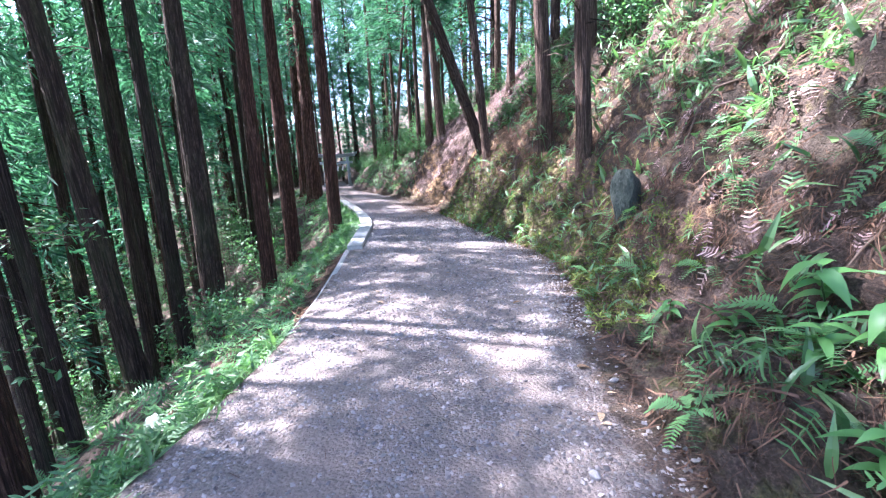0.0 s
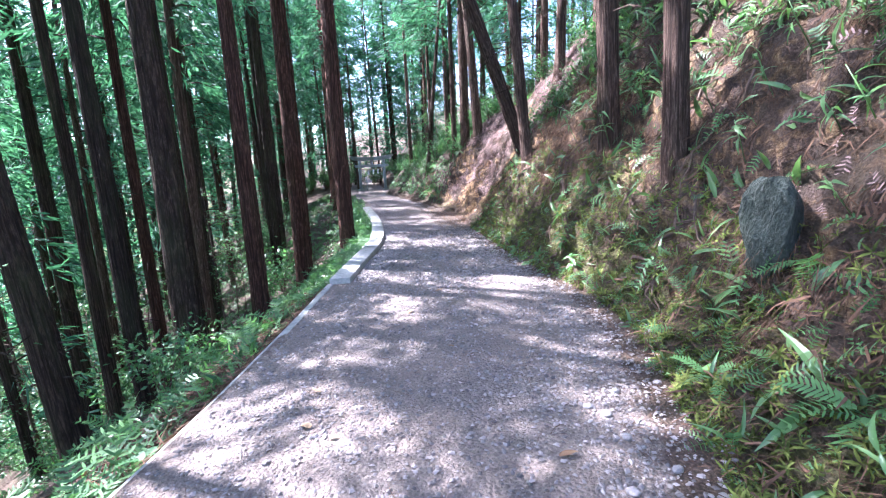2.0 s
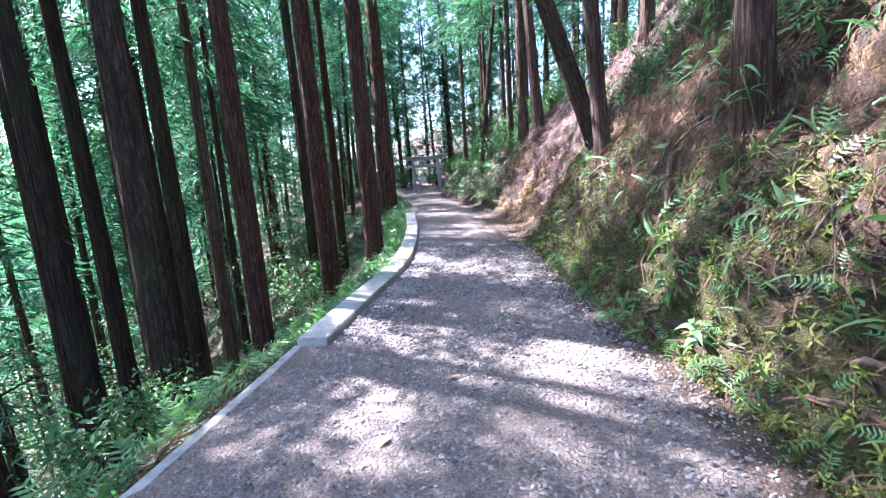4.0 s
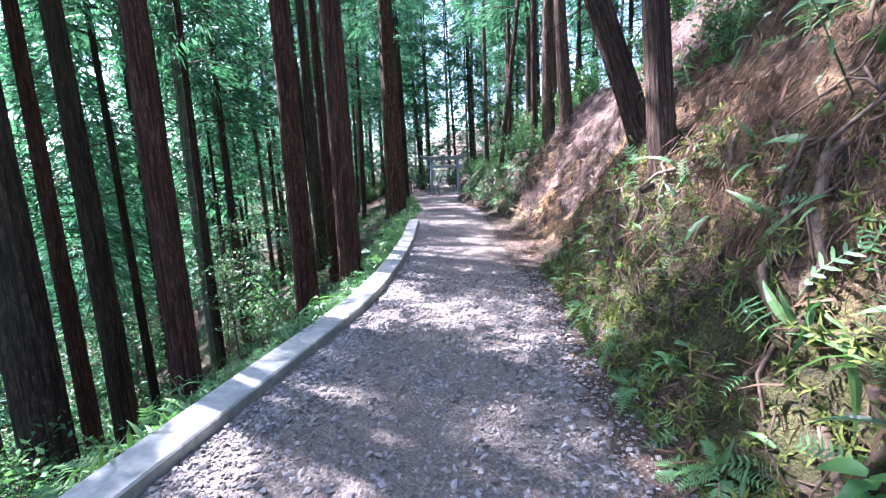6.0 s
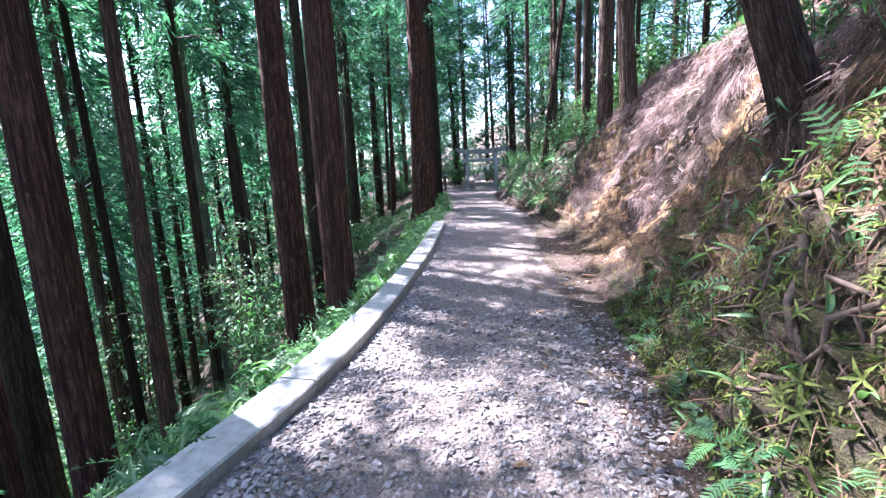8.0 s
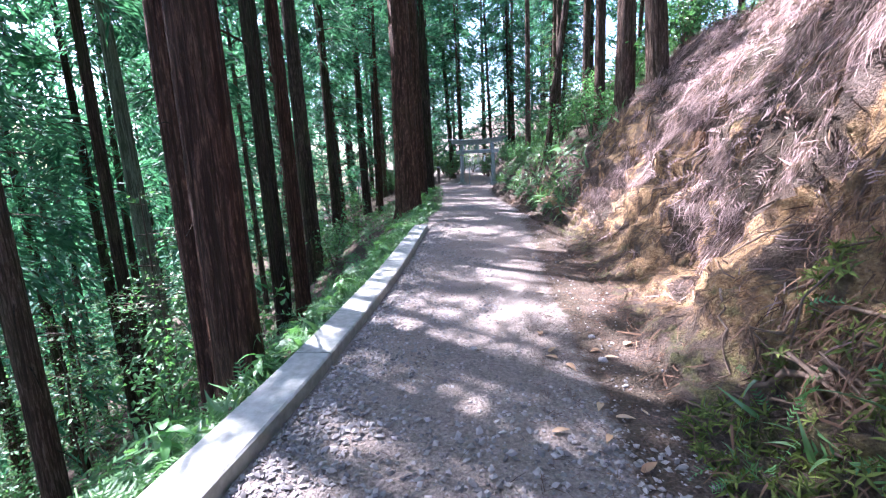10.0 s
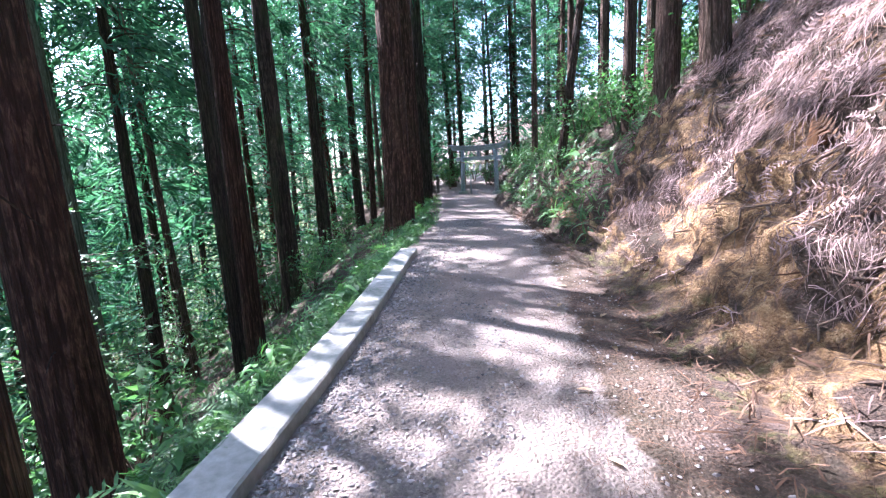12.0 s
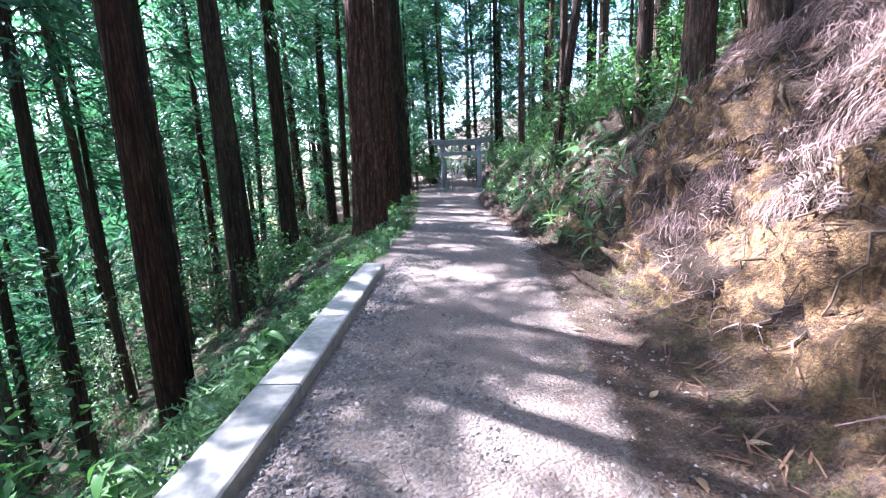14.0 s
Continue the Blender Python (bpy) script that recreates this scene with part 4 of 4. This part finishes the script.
# ---- litter, roots and stones ----
THIN_TUFT = join([moved(blade_template(0.12, 0.4, 2), pose(0, 0, 0, 0, -35, a)) for a in (0, 75, 140, 215, 290)])
THIN = ([(0, -0.014, 0), (0, 0.014, 0), (0.5, 0.05, 0.05), (0.5, 0.022, 0.05), (1, 0.006, 0.0), (1, -0.006, 0.0)], [(0, 1, 2, 3), (3, 2, 4, 5)])
STRAND = ([(0, -0.035, 0), (0, 0.035, 0), (0.5, 0.036, 0.07), (0.5, -0.03, 0.07), (1, 0.012, 0.0), (1, -0.008, 0.0)], [(0, 1, 2, 3), (3, 2, 4, 5)])
STRAND_BENT = ([(0, -0.03, 0), (0, 0.03, 0), (0.45, 0.13, 0.1), (0.47, 0.07, 0.1), (1, -0.02, 0.02), (1, -0.045, 0.02)], [(0, 1, 2, 3), (3, 2, 4, 5)])


def strands(name, label, count, place, size, material, spread, shapes, lift=0.02):
    """Fallen strands that lie on the ground, mostly pointing down the slope."""
    mats = []
    while len(mats) < count:
        at = place()
        if at is None:
            continue
        x, y = at
        n = slope_at(x, y, 0.06)
        d = Vector((n.x, n.y, 0)) + Vector((veg.gauss(0, spread), veg.gauss(0, spread), 0))
        d = (d - n * d.dot(n)).normalized()
        s = n.cross(d)
        m = Matrix((d, s, n)).transposed().to_4x4()
        m = Matrix.Translation(spot(x, y) + n * veg.uniform(0.004, lift)) @ m @ pose(0, 0, 0, veg.uniform(-50, 50), veg.gauss(0, 14), 0) @ Matrix.Scale(veg.uniform(*size), 4)
        mats.append((veg.randrange(len(shapes)), m))
    return tagged(new(name, scatter(name, shapes, mats, material)), label, name.replace("_", " "), kind="stuff")


def on_bank_face():
    y, u = veg.uniform(-0.5, 26), 0.03 + 3.2 * veg.random() ** 1.4
    x, y = bank(y, u)
    return None if 13 < y < 23 and u < 2.4 and (not matted(x, y) or u < 0.7) and veg.random() < 0.6 else (x, y)


def on_cut():
    return bank(veg.uniform(3.5, 13.8), 0.02 + 0.9 * veg.random() ** 1.5)


strew("moss_tufts", "yellow-green moss and tiny shoots on the foot of the bank", [THIN_TUFT], M_MOSS, 7000, on_cut, (0.03, 0.08), 0.2, 35)
strew("bank_face_ferns", "small green ferns hanging on the cut face", SMALL_FRONDS, M_FERN, 650, on_cut, (0.1, 0.24), 0.3, 35)
strew("bank_face_grass", "green grass blades on the cut face", BLADES, M_SASA_STUFF, 450, on_cut, (0.07, 0.2), 0.3, 45)


def on_apron():
    y = veg.gauss(16.3, 2.2)
    return bank(y, veg.uniform(-0.8, 1.4)) if veg.random() > 0.35 else bank(veg.uniform(1, 13), veg.uniform(-0.4, 0.4))


strands("dead_needle_litter", "brown dead cedar needles and strands hanging on the bank", 20000, on_bank_face, (0.05, 0.2), M_DEAD, 0.7, [STRAND, THIN, STRAND_BENT], 0.05)
def on_matted():
    x, y = bank(veg.uniform(12.8, 23), 0.5 + 2.7 * veg.random())
    return (x, y) if matted(x, y) else None


strands("hanging_rootlets", "pinkish dead stems and rootlets hanging over the cut", 6000, on_matted, (0.06, 0.2), M_DEAD_PALE, 0.6, [STRAND_BENT, THIN, STRAND], 0.06)

def root_mats(name, label, count, place, strands_each, material, reach, thick):
    """Mats of dead roots and stems that hang down the face of the bank in clumps."""
    vs, fs = [], []
    done = 0
    while done < count:
        at = place()
        if at is None:
            continue
        done += 1
        n = slope_at(at[0], at[1], 0.15)
        down = Vector((n.x, n.y, 0)) - n * (n.x * n.x + n.y * n.y)
        down.normalize()
        side = n.cross(down)
        o = spot(*at)
        wide, swing = veg.uniform(0.1, 0.24), veg.gauss(0, 0.3)
        for k in range(veg.randint(strands_each // 2, strands_each)):
            p = o + side * veg.gauss(0, wide) - down * abs(veg.gauss(0, 0.12)) + n * veg.uniform(-0.01, 0.05)
            d = down + side * (swing + veg.gauss(0, 0.5)) + n * veg.gauss(0.1, 0.15)
            ln, w = veg.uniform(*reach), veg.uniform(*thick)
            across = (side + n * veg.gauss(0, 0.8)).normalized()
            b = len(vs)
            for q in range(4):
                f = q / 3
                c = p + d * (ln * f) + side * (0.12 * ln * math.sin(3 * f + k)) - n * (0.35 * ln * f * f)
                ww = across * w * (1 - 0.8 * f)
                vs += [c - ww, c + ww]
            for q in range(3):
                fs.append((b + 2 * q, b + 2 * q + 1, b + 2 * q + 3, b + 2 * q + 2))
    return tagged(new(name, mesh_of(name, vs, fs, material, False)), label, name.replace("_", " "), kind="stuff")


def on_overhang():
    x, y = bank(veg.uniform(13.2, 22.5), 0.75 + 2.2 * veg.random() ** 0.75)
    return (x, y) if matted(x, y) else None


def on_first_bank():
    x, y = bank(veg.uniform(0.5, 13.4), 0.25 + 3.4 * veg.random())
    return (x, y) if lumps(x, y, 0.9) > -0.3 else None


root_mats("root_mat", "mauve-brown mats of dead roots hanging over the ochre cut", 560, on_overhang, 130, M_DEAD_PALE, (0.06, 0.26), (0.0018, 0.0045))
root_mats("root_tangle", "grey-brown tangle of roots and dead stems on the mossy cut", 240, lambda: bank(veg.uniform(8.5, 14), 0.35 + 1.7 * veg.random()), 80, M_DEAD, (0.06, 0.22), (0.0014, 0.004))
root_mats("stem_litter", "dark brown tangle of dead stems and leaves over the bank", 560, on_first_bank, 80, M_DEAD, (0.06, 0.22), (0.0015, 0.0042))
strands("road_twigs", "tiny twigs and needles scattered over the road", 1500, lambda: (lambda y: (veg.uniform(left_edge(y) + 0.4, right_edge(y)), y))(veg.uniform(1.5, 22)), (0.03, 0.12), M_DEAD, 2.0, [THIN])
strands("needle_carpet", "orange-brown needles strewn at the foot of the bank", 26000, on_apron, (0.03, 0.085), M_DEAD, 1.5, [THIN])
strands("fallen_needles", "rust-brown fallen cedar needles beside the road edge", 5000, lambda: below(veg.uniform(4.5, 10), veg.uniform(0.05, 1.4)), (0.06, 0.2), M_DEAD, 0.6, [STRAND, THIN])
strew("dead_cedar_sprigs", "reddish brown dead cedar sprigs lying on the bank", SMALL_FRONDS, M_DEAD, 900, lambda: bank(veg.choice((veg.uniform(-0.5, 5), veg.uniform(14, 22))), veg.uniform(0.9, 3.4)), (0.15, 0.4), 0.2, 20)
strew("dead_ferns", "pinkish brown dead fern fronds matted over the bank", SMALL_FRONDS, M_DEAD_PALE, 3200, lambda: bank(veg.uniform(13.2, 22), 1.1 + 2.4 * veg.random()) if veg.random() < 0.75 else bank(veg.uniform(-0.5, 6), 0.9 + 3.2 * veg.random()), (0.12, 0.34), 0.15, 22)
strew("slope_litter", "reddish dead cedar sprigs on the slope below the road", SMALL_FRONDS, M_DEAD, 1500, on_lower_slope, (0.12, 0.35), 0.2, 20)


def root(y, u0, u1, thick, shift):
    """A bare root that creeps down the face of the cut."""
    path, n = [], 12
    for i in range(n + 1):
        t = i / n
        u = u0 + (u1 - u0) * t
        yy = y + shift * t + 0.3 * noise.noise(Vector((t * 2.6, y * 7, u0))) + 0.07 * noise.noise(Vector((t * 9, y * 5, u1)))
        x, yy = bank(yy, max(u, 0.01))
        path.append(spot(x, yy) + slope_at(x, yy) * thick * (0.2 + 0.8 * math.sin(math.pi * t)))
    vs, fs = tube(path, [thick * (1 - 0.75 * i / n) * (1 + 0.25 * noise.noise(Vector((i * 1.3, y, 0)))) for i in range(n + 1)], 7)
    tagged(new("tree_root", mesh_of("tree_root", vs, fs, M_ROOT)), "bare brown tree root creeping down the earth bank", "root", "roots on the bank")


for cy in (6.75, 8.5, 11.0, 11.6, 13.2, 21.3):
    for i in range(6):
        root(cy + veg.uniform(-0.25, 0.25), veg.uniform(0.35, 0.8), veg.uniform(0.05, 0.25), veg.uniform(0.01, 0.026), veg.uniform(-0.9, 0.9))
for i in range(90):
    root(veg.uniform(6.0, 14.4), veg.uniform(0.5, 1.7), veg.uniform(0.1, 0.5), veg.uniform(0.005, 0.017), veg.uniform(-0.7, 0.7))
for i in range(70):
    root(veg.uniform(13.5, 23), veg.uniform(1.0, 2.2), veg.uniform(0.45, 1.0), veg.uniform(0.004, 0.016), veg.uniform(-0.6, 0.6))


root(9.75, 0.95, 0.3, 0.036, -0.75)
root(9.6, 0.75, 0.25, 0.026, -0.4)


def stone_template(seed):
    r = random.Random(seed)
    vs = [Vector(v) * r.uniform(0.75, 1.2) for v in ((1, 0, 0), (0.1, 0.85, 0.1), (-0.9, 0.1, 0), (0, -0.8, -0.1), (0.25, 0.15, 0.55), (-0.3, -0.1, 0.5), (0, 0, -0.5))]
    return vs, [(0, 1, 4), (1, 5, 4), (1, 2, 5), (2, 3, 5), (3, 4, 5), (3, 0, 4), (1, 0, 6), (2, 1, 6), (3, 2, 6), (0, 3, 6)]


STONES = [stone_template(s) for s in (1, 2, 3, 4)]


def on_road():
    y = 1.2 + 24 * veg.random() ** 1.15
    a, b = left_edge(y), right_edge(y)
    x = veg.uniform(a + (0.33 if y > 7.9 else 0.05), b + 0.1)
    f = (x - a) / (b - a)
    track = 0.25 + 0.75 * (abs(f - 0.5) > 0.3) + 0.9 * (lumps(x, y, 0.8) > 0.12)
    if 2 < y < 14 and b - x < 0.3:
        track *= 0.3
    if 14 < y < 22 and f > 0.6:
        track *= 0.15
    return (x, y) if veg.random() * 1.6 < track else None


mats = []
while len(mats) < 30000:
    at = on_road()
    if at:
        s = 0.006 + 0.02 * veg.random() ** 2.4
        mats.append((veg.randrange(4), Matrix.Translation((at[0], at[1], height(*at) + s * 0.12)) @ pose(0, 0, 0, veg.uniform(-25, 25), veg.uniform(-25, 25), veg.uniform(0, 360)) @ Matrix.Diagonal((s, s * veg.uniform(0.7, 1), s * veg.uniform(0.6, 1), 1))))
def in_drift():
    """Loose stone heaped along the kerb, along the foot of the bank and in the middle stretch."""
    k = veg.random()
    if k < 0.4:
        y = veg.uniform(8.4, 21)
        return left_edge(y) + 0.32 + abs(veg.gauss(0, 0.28)), y
    y = veg.uniform(3.5, 13.5)
    a, b = left_edge(y), right_edge(y)
    return (b - 0.12 - abs(veg.gauss(0, 0.4)), y) if k < 0.52 else (veg.uniform(a + 0.4, b), y)


while len(mats) < 47000:
    x, y = in_drift()
    s = (0.008 + 0.02 * veg.random() ** 2) * (1.35 if 8.5 < y < 13.5 else 1.0)
    mats.append((veg.randrange(4), Matrix.Translation((x, y, height(x, y) + s * 0.25)) @ pose(0, 0, 0, veg.uniform(-30, 30), veg.uniform(-30, 30), veg.uniform(0, 360)) @ Matrix.Diagonal((s, s * veg.uniform(0.6, 1), s * veg.uniform(0.5, 0.9), 1))))
tagged(new("gravel", scatter("gravel", STONES, mats, M_STONE)), "loose grey crushed stone gravel strewn over the road", "gravel", kind="stuff")


def rock_mesh(name, seed, material, rough=0.28):
    bm = bmesh.new()
    bmesh.ops.create_icosphere(bm, subdivisions=3, radius=1)
    for v in bm.verts:
        c = v.co
        v.co = c * (1 + rough * noise.noise(c * 1.1 + Vector((seed, 0, 0))) + 0.12 * noise.noise(c * 3 + Vector((seed, 3, 0))) + 0.04 * noise.noise(c * 8))
    me = bpy.data.meshes.new(name)
    bm.to_mesh(me)
    bm.free()
    me.materials.append(material)
    return me


PEBBLES = [rock_mesh("pebble", s, M_PEBBLE) for s in (3, 4)]
for i in range(46):
    y = veg.choice((veg.uniform(3.5, 8.5), veg.uniform(1.5, 15)))
    x = right_edge(y) - abs(veg.gauss(0, 0.28)) if veg.random() < 0.8 else veg.uniform(left_edge(y) + 0.4, right_edge(y))
    s = veg.uniform(0.016, 0.038)
    ob = tagged(new("pebble", PEBBLES[i % 2]), "pale grey loose stone lying on the gravel road", "stone", "loose stones on the road")
    ob.matrix_basis = Matrix.Translation((x, y, height(x, y) + s * 0.25)) @ pose(0, 0, 0, veg.uniform(-20, 20), 0, veg.uniform(0, 360)) @ Matrix.Diagonal((s, s * 0.75, s * 0.55, 1))
boulder = tagged(new("boulder", rock_mesh("boulder", 9, M_BOULDER, 0.5)), "lichen-grey boulder half buried in the bank", "boulder")
boulder.matrix_basis = pose(2.84, 5.62, 0.95, 8, -8, 20) @ Matrix.Diagonal((0.17, 0.19, 0.4, 1))
DRY = [mesh_of("dry_leaf", *blade_template(w, d, 5), M_DRY) for w, d in ((0.2, -0.1), (0.26, 0.15))]
for i in range(48):
    y = veg.uniform(10.5, 18.5) if i < 34 else veg.uniform(2, 10)
    x = right_edge(y) + veg.uniform(-0.9, 0.1) if i < 34 else veg.uniform(left_edge(y) + 0.4, right_edge(y))
    ob = tagged(new("dry_leaf", DRY[i % 2]), "curled pale brown dead leaf on the ground", "leaf", "dead leaves on the ground")
    ob.matrix_basis = set_on(x, y, 0.1, -0.012) @ Matrix.Scale(veg.uniform(0.05, 0.11), 4)


def branch(x, y, turn, long, thick):
    """A fallen dead branch with two side twigs, lying along the bank."""
    ob = thing("fallen_branch", x, y, 0, "bare dead branch fallen across the bank", "branch", "fallen branches on the bank")
    ob.matrix_basis = Matrix.Identity(4)
    pts = []
    for i in range(9):
        t = i / 8 - 0.5
        px, py = x + math.cos(turn) * long * t, y + math.sin(turn) * long * t + 0.08 * noise.noise(Vector((i * 0.5, x, y)))
        pts.append(spot(px, py) + Vector((0, 0, 0.03 + thick)))
    part("limb", mesh_of("limb", *tube(pts, [thick * (1 - 0.07 * i) for i in range(9)], 7), M_ROOT), ob)
    for i, s in ((3, 1), (6, -1)):
        tip = pts[i] + Vector((0.2 * s, 0.22, 0.2)) * long * 0.4
        part("twig", mesh_of("twig", *tube([pts[i], pts[i].lerp(tip, 0.5) + Vector((0, 0, 0.03)), tip], [thick * 0.5, thick * 0.35, thick * 0.15], 5), M_ROOT), ob)


for y, u, turn, long, thick in ((4.6, 1.7, 2.6, 1.5, 0.02), (3.4, 2.2, 0.5, 1.2, 0.016), (7.4, 1.6, 2.2, 1.1, 0.018), (9.3, 1.2, 2.7, 1.3, 0.022), (10.4, 1.7, 0.7, 1.0, 0.015), (12.3, 1.1, 2.4, 0.9, 0.015), (16.0, 2.3, 1.9, 1.0, 0.014), (2.2, 1.5, 2.9, 0.9, 0.014)):
    branch(*bank(y, u), turn, long, thick)


def stump(x, y, r, tall):
    """A small splintered stub, added in place of an orange-brown hole in the bank."""
    ob = thing("hole_stand_in", x, y, height(x, y), "small orange-brown stub standing in for a hole in the bank", "stump")
    vs, fs, n = [], [], 18
    for k, (rr, z) in enumerate(((1.25, -0.1), (1.05, 0.08), (0.95, 0.6), (0.9, 1.0), (0.6, 0.78), (0.1, 0.7))):
        for s in range(n):
            w = 2 * math.pi * s / n
            jag = 0.28 * noise.noise(Vector((math.cos(w) * 3, math.sin(w) * 3, 5))) if k >= 3 else 0
            wob = 1 + 0.18 * noise.noise(Vector((math.cos(w) * 2, math.sin(w) * 2, z)))
            vs.append((r * rr * wob * math.cos(w), r * rr * wob * math.sin(w), tall * (z + jag) if z > 0 else z))
    for k in range(5):
        for s in range(n):
            t = (s + 1) % n
            fs.append((k * n + s, k * n + t, (k + 1) * n + t, (k + 1) * n + s))
    part("wood", mesh_of("wood", vs, fs, M_HOLE_STUB), ob)


# made-up stub where the bank has an orange-brown hole
stump(1.86, 17.9, 0.06, 0.1)


def marker():
    x, y = -8.5, 38.4
    ob = thing("marker_post", x, y, height(x, y), "dark wooden marker post with a pale cap beside the road", "post")
    bm = bmesh.new()
    bmesh.ops.create_cube(bm, size=1, matrix=pose(0, 0, 0.45) @ Matrix.Diagonal((0.14, 0.14, 1.1, 1)))
    bmesh.ops.bevel(bm, geom=bm.edges[:], offset=0.012, segments=2, affect="EDGES")
    me = bpy.data.meshes.new("shaft")
    bm.to_mesh(me)
    bm.free()
    me.materials.append(M_POST)
    part("shaft", me, ob)
    cap = [(-0.13, -0.13, 1.0), (0.13, -0.13, 1.0), (0.13, 0.13, 1.0), (-0.13, 0.13, 1.0), (0, 0, 1.12)]
    part("cap", mesh_of("cap", cap, [(3, 2, 1, 0), (0, 1, 4), (1, 2, 4), (2, 3, 4), (3, 0, 4)], M_TORII, False), ob, None, "pale weathered cap")


marker()
stake = tagged(new("stake", mesh_of("stake", *tube([(0, 0, -0.2), (0, 0, 0.6), (0.01, 0, 1.05), (0.01, 0, 1.07)], [0.03, 0.028, 0.027, 0.015], 10), M_TORII)), "thin grey stake standing in the road before the gate", "stake")
stake.matrix_basis = pose(-6.05, 36.75, height(-6.05, 36.75))
strew("roadside_grass", "short bright green grass along the road's edge", BLADES, M_SASA_STUFF, 2200, lambda: below(veg.uniform(24, 36), -0.15 + 1.6 * veg.random()), (0.06, 0.16), 0.9, 40)
